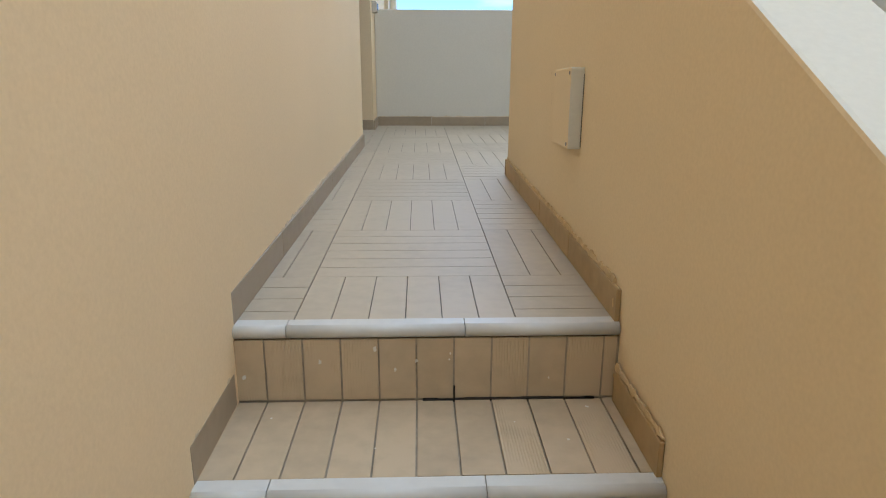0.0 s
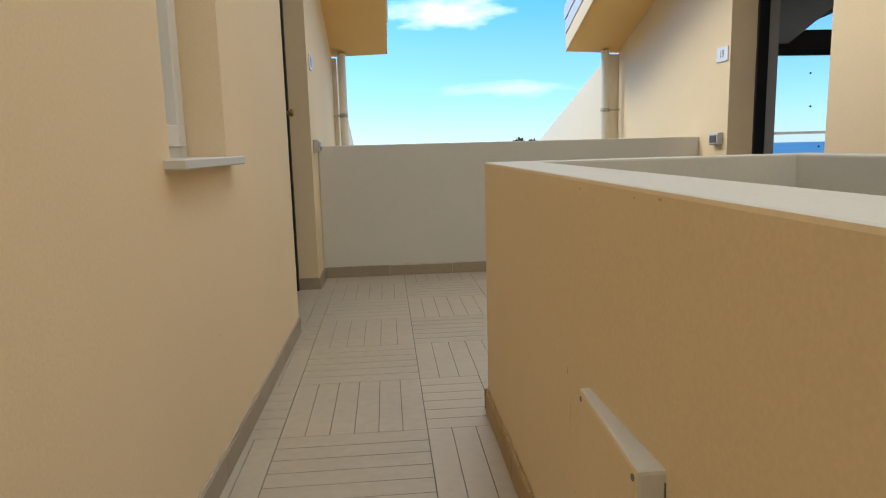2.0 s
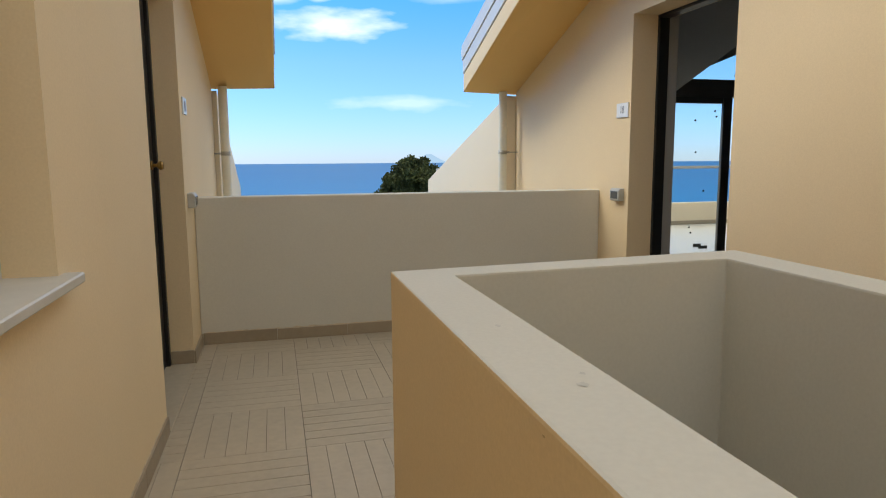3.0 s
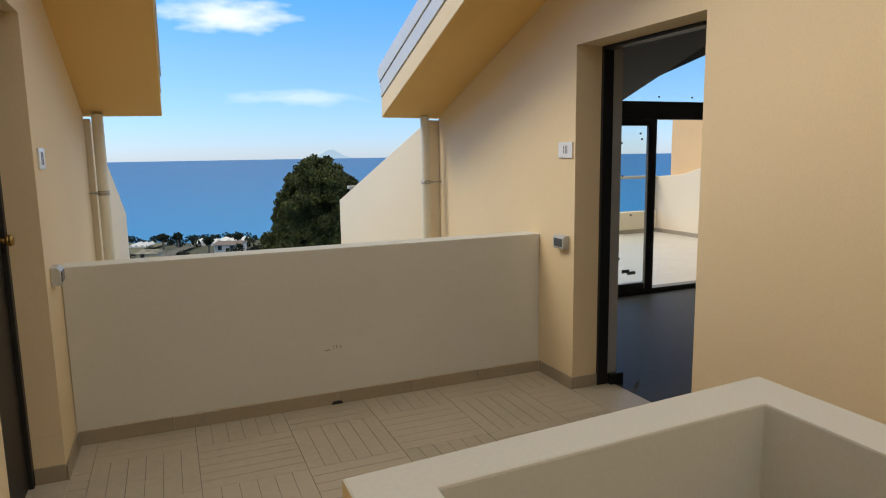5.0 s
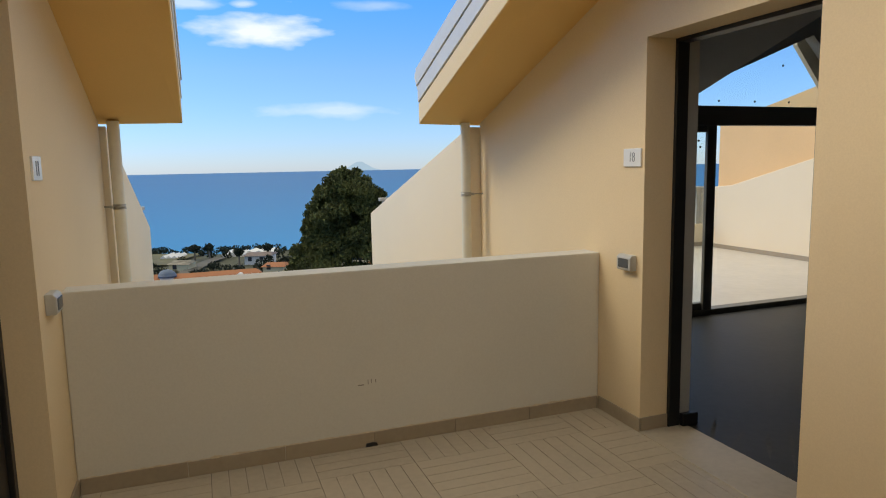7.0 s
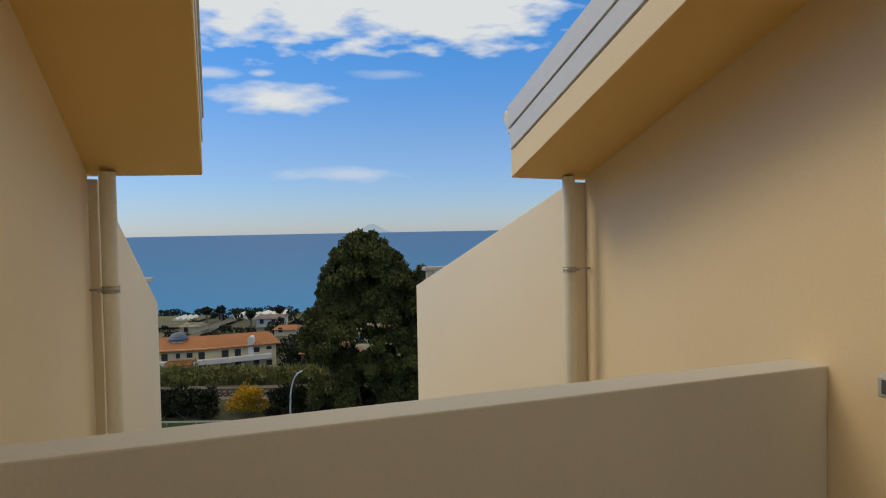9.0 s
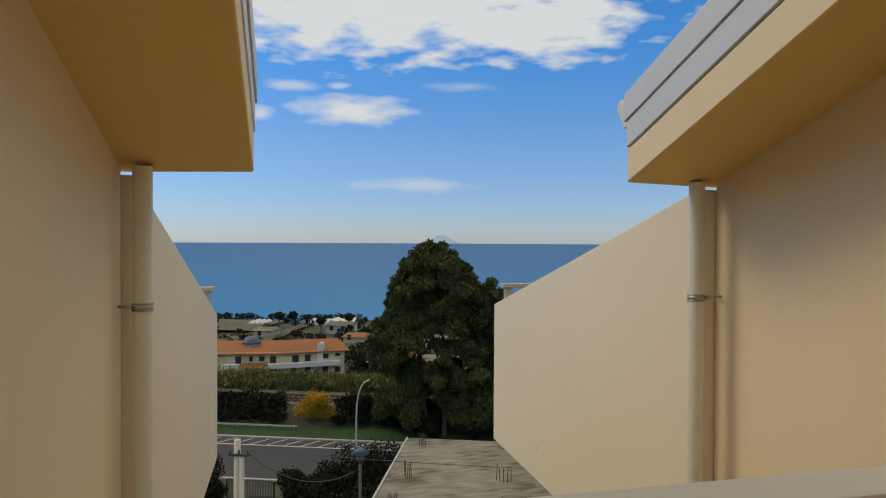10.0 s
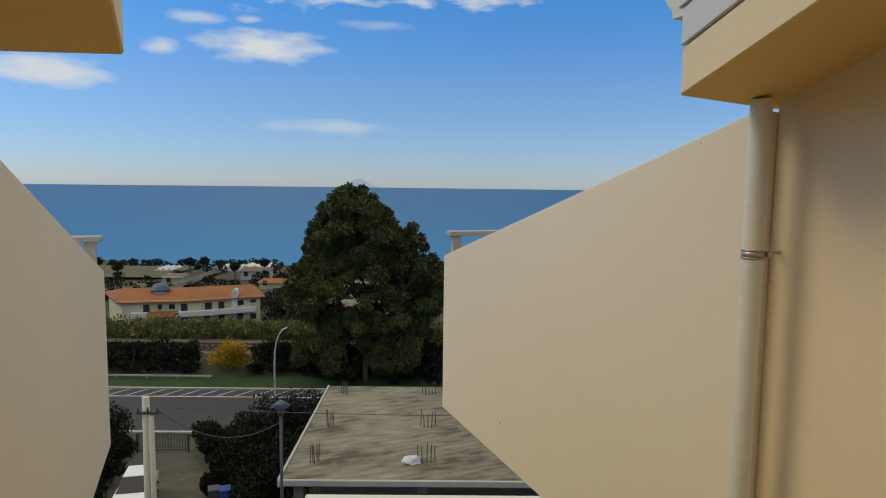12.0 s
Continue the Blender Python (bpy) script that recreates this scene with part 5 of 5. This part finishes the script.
def car(at, heading):
    root = thing("car", "parked white hatchback car on the drive", "car", at=at)
    root.rotation_euler = (0, 0, heading)
    root.scale = (0.84, 0.86, 0.92)
    bm = bmesh.new()
    prism(bm, [(-2.0, 0.35), (-2.02, 0.75), (-1.85, 0.95), (-0.95, 1.0), (1.55, 1.02), (1.95, 0.9), (2.0, 0.4)], "x", -0.84, 0.84)
    part("body", finish(bm, 0.07, 2), CARPAINT, root)
    bm = bmesh.new()
    hexa(bm, [(-0.78, -1.0, 0.98), (0.78, -1.0, 0.98), (0.78, 1.75, 1.0), (-0.78, 1.75, 1.0)], [(-0.6, 0.0, 1.45), (0.6, 0.0, 1.45), (0.6, 1.35, 1.45), (-0.6, 1.35, 1.45)])
    part("cabin", finish(bm, 0.05, 2), DARKGLASS, root, "dark glazed cabin")
    bm = bmesh.new()
    box(bm, -0.62, 0.62, 0.0, 1.4, 1.44, 1.49)
    part("roof", finish(bm, 0.03, 2), CARPAINT, root)
    for x in (-0.82, 0.82):
        for y in (-1.3, 1.25):
            bm = bmesh.new()
            tube(bm, (x - 0.1, y, 0.3), (x + 0.1, y, 0.3), 0.3, n=16)
            wheel = part("wheel", bm, RUBBER, root)
            bm = bmesh.new()
            tube(bm, (x - 0.11, y, 0.3), (x + 0.11, y, 0.3), 0.18, n=12)
            part("rim", bm, LAMPGREY, wheel)
    for x in (-0.6, 0.6):
        bm = bmesh.new()
        box(bm, x - 0.17, x + 0.17, -2.04, -1.9, 0.68, 0.82)
        part("headlight", finish(bm, 0.03, 1), PLATE, root)
    bm = bmesh.new()
    box(bm, -0.5, 0.5, -2.05, -1.95, 0.42, 0.58)
    part("grille", finish(bm), RUBBER, root)
    return root


car(G(29.0, -13.75, terrain(29.0) + 0.05), -AZ + radians(12))
for v, m, lab in ((-9.5, BLUEBIN, "blue plastic wheelie bin beside the drive"), (-10.02, GREYBIN, "dark plastic wheelie bin beside the drive")):
    p = G(28.7, v, terrain(28.7) + 0.02)
    root = thing("wheelie_bin", lab, "bin", "bins by the drive", at=p)
    bm = bmesh.new()
    hexa(bm, [(-0.2, -0.22, 0.05), (0.2, -0.22, 0.05), (0.2, 0.22, 0.05), (-0.2, 0.22, 0.05)], [(-0.24, -0.27, 0.92), (0.24, -0.27, 0.92), (0.24, 0.27, 0.92), (-0.24, 0.27, 0.92)])
    part("body", finish(bm, 0.02, 1), m, root)
    bm = bmesh.new()
    box(bm, -0.255, 0.255, -0.3, 0.29, 0.92, 0.99)
    part("lid", finish(bm, 0.02, 1), m, root)

# poles, lamps and cables
pole = thing("utility_pole", "cream concrete utility pole carrying cables", "utility pole")
bm = bmesh.new()
tube(bm, G(20, -9.05, -13.2), G(20, -9.05, -5.2), 0.16, 0.11, 12)
part("shaft", finish(bm), POLE, pole)
bm = bmesh.new()
tube(bm, G(19.9, -8.82, -13.2), G(19.9, -8.85, -5.75), 0.09, 0.08, 10)
part("stay_post", finish(bm), POLE, pole)
bm = bmesh.new()
slab_dv(bm, 19.85, 19.93, -9.3, -8.6, -5.72, -5.64)
for v in (-9.25, -8.95, -8.65):
    tube(bm, G(19.89, v, -5.64), G(19.89, v, -5.5), 0.035, 0.025, 8)
part("insulator_arm", finish(bm), GREYBIN, pole)


def cable(a, b, sag, r=0.012):
    root = thing("cable", "thin sagging overhead cable", "cable", "overhead cables")
    bm = bmesh.new()
    pts = [Vector(a).lerp(Vector(b), k / 14) - Vector((0, 0, sag * 4 * (k / 14) * (1 - k / 14))) for k in range(15)]
    for p, q in zip(pts, pts[1:]):
        tube(bm, p, q, r, n=5, caps=False)
    part("wire", bm, GREYBIN, root)


cable(G(19.9, -8.7, -5.55), G(21.0, -5.0, -6.3), 0.75, 0.016)
cable(G(19.9, -8.7, -5.5), G(21.5, 6.0, -6.2), 0.12)
lantern = thing("lantern_post", "dark post with a blue-grey hooded lantern", "street lamp")
c = G(21.0, -5.06, 0)
bm = bmesh.new()
tube(bm, (c.x, c.y, -13.2), (c.x, c.y, -5.95), 0.06, 0.05, 10)
part("post", finish(bm), GREYBIN, lantern)
bm = bmesh.new()
tube(bm, (c.x, c.y, -5.78), (c.x, c.y, -5.62), 0.32, 0.06, 6)
tube(bm, (c.x, c.y, -5.83), (c.x, c.y, -5.78), 0.30, 0.32, 6)
part("hood", finish(bm), LANTERN, lantern, "blue-grey pyramid hood")
bm = bmesh.new()
tube(bm, (c.x, c.y, -6.12), (c.x, c.y, -5.84), 0.10, 0.17, 6)
part("glass_body", finish(bm), SMOKED, lantern)
lamp = thing("street_lamp", "tall grey street lamp with a curved arm beyond the road", "street lamp")
bm = bmesh.new()
pts = [G(52.4, -13.1, -16.1), G(52.4, -13.1, -13.2), G(52.4, -13.05, -12.2), G(52.4, -12.92, -11.4), G(52.4, -12.7, -10.75), G(52.4, -12.4, -10.38)]
for k, (p, q) in enumerate(zip(pts, pts[1:])):
    tube(bm, p, q, 0.085 - 0.008 * k, 0.077 - 0.008 * k, 8, caps=False)
part("pole", finish(bm), LAMPGREY, lamp)
bm = bmesh.new()
hexa(bm, [G(52.3, -12.5, -10.45), G(52.3, -12.0, -10.22), G(52.5, -12.0, -10.22), G(52.5, -12.5, -10.45)], [G(52.33, -12.52, -10.36), G(52.33, -12.05, -10.12), G(52.47, -12.05, -10.12), G(52.47, -12.52, -10.36)])
part("head", finish(bm), LAMPGREY, lamp)

# faint island on the horizon; its haze is put into a glowing sky-blue colour
ISLE = bpy.data.materials.new("island_haze_glow")
ISLE.use_nodes = True
nt = ISLE.node_tree
nt.nodes.clear()
o, e = nt.nodes.new("ShaderNodeOutputMaterial"), nt.nodes.new("ShaderNodeEmission")
e.inputs[0].default_value, e.inputs[1].default_value = (0.36, 0.52, 0.72, 1), ISLE_GLOW
nt.links.new(e.outputs[0], o.inputs[0])
bm = bmesh.new()
c = G(4820, -0.1182 * 4820, -26)
q = [(-150, 0), (-95, 18), (-50, 44), (-18, 62), (12, 64), (48, 44), (100, 16), (160, 0)]
prism(bm, [(c.x + a, -26 + b) for a, b in q], "y", c.y - 20, c.y + 20)
structure("backdrop_island", finish(bm), ISLE, "faint volcanic island on the horizon, its haze put into a glowing colour", "island")

# ---- skirting, nosings and tiles ----
GAP = 0.0028
GROOVE = material("tile_groove", (0.18, 0.155, 0.125), 0.8, spread=0.2, grain=40)


def strip_mesh(name, along, clip):
    """A tile with six strips marked by shallow grooves; clip: the part (x0, x1, y0, y1) of the half-metre tile that is laid."""
    bm = bmesh.new()
    x0, x1, y0, y1 = clip
    x0, x1, y0, y1 = x0 + 0.0016, x1 - 0.0016, y0 + 0.0007, y1 - 0.0007
    for f in box(bm, x0, x1, y0, y1, -0.006, -0.0038):
        f.material_index = 1
    s = 0.5 / 6
    for k in range(6):
        a0, a1 = k * s + (GAP / 2 if k else 0), (k + 1) * s - (GAP / 2 if k < 5 else 0)
        if along == "y":
            u0, u1, t0, t1 = max(a0, x0), min(a1, x1), y0, y1
        else:
            u0, u1, t0, t1 = x0, x1, max(a0, y0), min(a1, y1)
        if u1 - u0 > 0.004 and t1 - t0 > 0.004:
            box(bm, u0, u1, t0, t1, -0.0038, 0.0)
    return mesh_of(name, bm, [TILE, GROOVE])


def floor_tiles():
    cache = {}
    cols = [-0.363 + 0.5 * k for k in range(8)]
    rows = [-0.21 + 0.5 * k for k in range(11)]
    for i, gx in enumerate(cols):
        for j, gy in enumerate(rows):
            along = "y" if (i - 1 + j) % 2 == 0 else "x"
            x0, x1, y0, y1 = gx, gx + 0.5, gy, gy + 0.5
            x0, x1 = max(x0, left_face(y0) + 0.004), min(x1, XR - 0.002)
            y0, y1 = max(y0, -0.013), min(y1, Y_FRONT - 0.002)
            if x1 - x0 < 0.02 or y1 - y0 < 0.02:
                continue
            pieces = [(x0, x1, y0, y1)]
            if y0 < 1.90 and x1 > 0.885 and x0 < 2.10:
                pieces = []
                if x0 < 0.885:
                    pieces.append((x0, 0.885, y0, y1))
                if x1 > 2.10:
                    pieces.append((2.10, x1, y0, y1))
                if y1 > 2.0:
                    pieces.append((max(x0, 0.885), min(x1, 2.10), 1.98, y1))
            for p in pieces:
                clip = tuple(round(q, 3) for q in (p[0] - gx, p[1] - gx, p[2] - gy, p[3] - gy))
                key = (along, clip)
                if key not in cache:
                    cache[key] = strip_mesh("floor_tile", along, clip)
                piece("floor_tile", cache[key], floor, (gx, gy, 0))


floor_tiles()


def block_mesh(name, dx, dy, dz, mat, bevel=0.0):
    bm = bmesh.new()
    box(bm, 0, dx, 0, dy, 0, dz)
    return mesh_of(name, finish(bm, bevel, 1), mat)


# steps: riser and tread strips, white rounded nosings
X0, X1 = 0.006, 0.862
SW = 0.0838
rng = random.Random(4)


def nosing_mesh(length):
    bm = bmesh.new()
    prof = [(-0.014, 0.0), (-0.046, 0.0)] + [(-0.046 - 0.015 * math.sin(a), -0.015 + 0.015 * math.cos(a)) for a in [radians(q) for q in range(20, 181, 20)]] + [(-0.014, -0.030)]
    prism(bm, prof, "x", 0, length)
    for f in bm.faces:
        f.smooth = len(f.verts) == 4 and abs(f.calc_center_median().y) > 0.048
    return mesh_of("nosing", finish(bm), NOSING)


for k in range(6):
    z = -RISE * k
    y = -RUN * k
    cuts = [X0 - 0.004, 0.128 + 0.018 * k, 0.520 + 0.02 * k, X1 + 0.004]
    for a, b in zip(cuts, cuts[1:]):
        piece("nosing", nosing_mesh(b - a - 0.002), steps, (a, y, z + 0.001))
    edges = [X0, 0.0765]
    while edges[-1] + SW < X1 - 0.02:
        edges.append(edges[-1] + SW)
    edges.append(X1)
    riser = block_mesh("riser_tile", SW - 0.0042, 0.006, RISE - 0.0345, STEP_TILE)
    tread = block_mesh("tread_tile", SW - 0.0042, RUN - 0.047, 0.006, STEP_TILE)
    end_r = block_mesh("riser_tile", 0.0665, 0.006, RISE - 0.0345, STEP_TILE)
    end_t = block_mesh("tread_tile", 0.0665, RUN - 0.047, 0.006, STEP_TILE)
    last_r = block_mesh("riser_tile", edges[-1] - edges[-2] - 0.004, 0.006, RISE - 0.0345, STEP_TILE)
    last_t = block_mesh("tread_tile", edges[-1] - edges[-2] - 0.004, RUN - 0.047, 0.006, STEP_TILE)
    for n, (a, b) in enumerate(zip(edges, edges[1:])):
        r, t = (end_r, end_t) if n == 0 else (last_r, last_t) if n == len(edges) - 2 else (riser, tread)
        lift = rng.uniform(-0.001, 0.001)
        piece("riser_tile", r, steps, (a + 0.002, y - 0.056 + lift, z - RISE + 0.004))
        piece("tread_tile", t, steps, (a + 0.002, y - RUN - 0.011, z - RISE - 0.006 + lift))

bm = bmesh.new()
rng = random.Random(12)
x = 0.425
while x < 0.80:
    w = rng.uniform(0.02, 0.05)
    box(bm, x, x + w, -0.062, -0.0545, -RISE - 0.003, -RISE + rng.uniform(0.0005, 0.0045))
    x += w
box(bm, 0.4945, 0.4985, -0.0568, -0.052, -RISE, -RISE + 0.034)
structure("trim_open_joint", bm, BLACK, "dark open joint at the foot of the top riser", "joint")

# skirting boards of cut tile
# Ochre copy of the skirting tile: warm reflected light put into the colour.
SKIRT_BOUNCE = material("skirting_tile_bounce_tint", (0.40, 0.28, 0.14), 0.55, spread=0.14, grain=24, blot=6, bump=0.08, per_object=0.2)


def skirting(name, runs, label, mat=SKIRT):
    root = thing(name, label, "skirting", "", "structure")
    rng = random.Random(len(runs))
    for (xa, ya), (xb, yb), z, h in runs:
        L = math.hypot(xb - xa, yb - ya)
        n = max(1, round(L / 0.5))
        ang = math.atan2(yb - ya, xb - xa)
        for k in range(n):
            seg = L / n
            me = block_mesh("skirting_tile", seg - 0.002, 0.011, h + rng.uniform(-0.003, 0.003), mat, 0.0015)
            t = k / n
            piece("skirting_tile", me, root, (xa + (xb - xa) * t, ya + (yb - ya) * t, z), ang + rng.uniform(-0.001, 0.001))


H = 0.078
left_runs = [((left_face(3.11) + 0.001, 3.10), (0.001, -0.045), 0.0, H)]
for k in range(5):
    left_runs.append(((0.001, -RUN * k - 0.07), (0.001, -RUN * (k + 1) - 0.03), -RISE * (k + 1), H))
skirting("baseboard_left", left_runs, "taupe tile skirting along the cream wall and the steps")
right_runs = [((0.865, -0.045), (0.868, 1.90), 0.0, H)]
for k in range(5):
    right_runs.append(((0.865, -RUN * (k + 1) - 0.03), (0.865, -RUN * k - 0.07), -RISE * (k + 1), H))
right_runs.append(((0.858, 1.927), (2.12, 2.018), 0.0, H))
skirting("baseboard_stairwell", right_runs, "tile skirting along the stairwell wall, ochre from reflected light put into its colour, with smeared filler", SKIRT_BOUNCE)
skirting("baseboard_front", [((XR - 0.012, Y_FRONT - 0.001), (XL + 0.012, Y_FRONT - 0.001), 0.0, H)], "taupe tile skirting along the white parapet")
skirting("baseboard_doors", [((XL + 0.001, Y_FRONT - 0.012), (XL + 0.001, DOOR_Y1 - 0.011), 0.0, H), ((XL, DOOR_Y1 - 0.001), (-0.094, DOOR_Y1 - 0.001), 0.006, H),
                             ((XR - 0.001, DOOR_Y1 - 0.011), (XR - 0.001, Y_FRONT - 0.012), 0.0, H), ((3.13, DOOR_Y1 - 0.001), (XR, DOOR_Y1 - 0.001), 0.005, H),
                             ((XR - 0.001, 0.0), (XR - 0.001, DOOR_Y0), 0.0, H)], "taupe tile skirting beside the doorways")

# dried paint specks on the top riser and tread
bm = bmesh.new()
rng = random.Random(29)
for x, z, r in ((0.197, -0.083, 0.006), (0.320, -0.052, 0.007), (0.411, -0.082, 0.005), (0.364, -0.104, 0.004), (0.484, -0.080, 0.003), (0.487, -0.066, 0.003), (0.029, -0.118, 0.006), (0.71, -0.128, 0.003)):
    bm.faces.new([bm.verts.new((x + r * rng.uniform(0.3, 1.0) * math.cos(a), -0.0575, z + r * rng.uniform(0.5, 1.5) * math.sin(a))) for a in [radians(40 * k) for k in range(9)]])
for x, y, r in ((0.10, -0.13, 0.004), (0.79, -0.10, 0.006), (0.72, -0.23, 0.005), (0.33, -0.25, 0.003), (0.62, -0.16, 0.003)):
    bm.faces.new([bm.verts.new((x + r * rng.uniform(0.4, 1.0) * math.cos(a), y + r * rng.uniform(0.4, 1.0) * math.sin(a), -RISE + 0.0016)) for a in [radians(40 * k) for k in range(9)]])
structure("trim_paint_specks", bm, PVC, "small dried white paint specks on the step tiles", "paint specks")

# smeared filler along the top of the stairwell and step skirting
FILLER = material("ochre_filler", (0.60, 0.44, 0.24), 0.9, spread=0.22, grain=40, blot=14, bump=0.6)
FILLER_PALE = material("pale_filler", (0.64, 0.54, 0.40), 0.9, spread=0.2, grain=40, blot=14, bump=0.6)


def filler(name, a, b, label, r=0.006, seed=0, mat=FILLER):
    """A ragged smear laid against the wall over the top of a skirting; a and b are its ends."""
    rng = random.Random(seed)
    a, b = Vector(a), Vector(b)
    n = max(8, int((b - a).length / 0.012))
    along = (b - a).normalized()
    side_ = along.cross(Vector((0, 0, 1))).normalized() if abs(along.z) < 0.9 else Vector((1, 0, 0))
    up = side_.cross(along)
    bm = bmesh.new()
    rings = []
    for k in range(n + 1):
        c = a.lerp(b, k / n)
        rough = noise.noise(c * 23 + Vector((seed, 0, 0))) + 0.6 * noise.noise(c * 70 + Vector((0, seed, 0)))
        h = r * max(0.15, 0.9 + 1.5 * rough + rng.uniform(-0.2, 0.2))
        t = r * max(0.12, 0.45 + 0.6 * noise.noise(c * 40 + Vector((0, 0, seed))))
        rings.append([bm.verts.new(c + side_ * t * p + up * h * q) for p, q in ((-1, -0.7), (1, -0.7), (1, 0.2), (0.5, 1.2), (-0.5, 1.2), (-1, 0.2))])
    for p, q in zip(rings, rings[1:]):
        for i in range(6):
            bm.faces.new([p[i], p[(i + 1) % 6], q[(i + 1) % 6], q[i]])
    bm.faces.new(rings[0]), bm.faces.new(rings[-1][::-1])
    structure(name, finish(bm), mat, label, "trim")


filler("trim_filler", (0.862, 0.0, H + 0.003), (0.864, 1.9, H + 0.003), "smeared ochre filler above the skirting", 0.007, 1)
filler("trim_filler", (0.860, -0.07, -RISE + H + 0.004), (0.860, -RUN - 0.03, -RISE + H + 0.004), "smeared ochre filler above the step skirting", 0.006, 2)
filler("trim_filler", (0.859, -0.045, -0.13), (0.859, -0.02, H), "smeared ochre filler beside the top nosing", 0.010, 3)
filler("trim_filler", (0.008, -0.07, -RISE + H + 0.004), (0.008, -RUN - 0.03, -RISE + H + 0.004), "smeared filler above the step skirting", 0.006, 4, FILLER_PALE)
filler("trim_filler", (0.006, -0.045, -0.13), (0.006, -0.02, H), "smeared filler beside the top nosing", 0.009, 5, FILLER_PALE)
filler("trim_filler", (0.006, 0.0, H + 0.002), (0.036, 3.08, H + 0.002), "thin filler above the skirting", 0.004, 6, FILLER_PALE)
filler("trim_filler", (XL + 0.02, Y_FRONT - 0.006, H + 0.002), (XR - 0.02, Y_FRONT - 0.006, H + 0.002), "thin filler above the skirting of the parapet", 0.004, 7, FILLER_PALE)
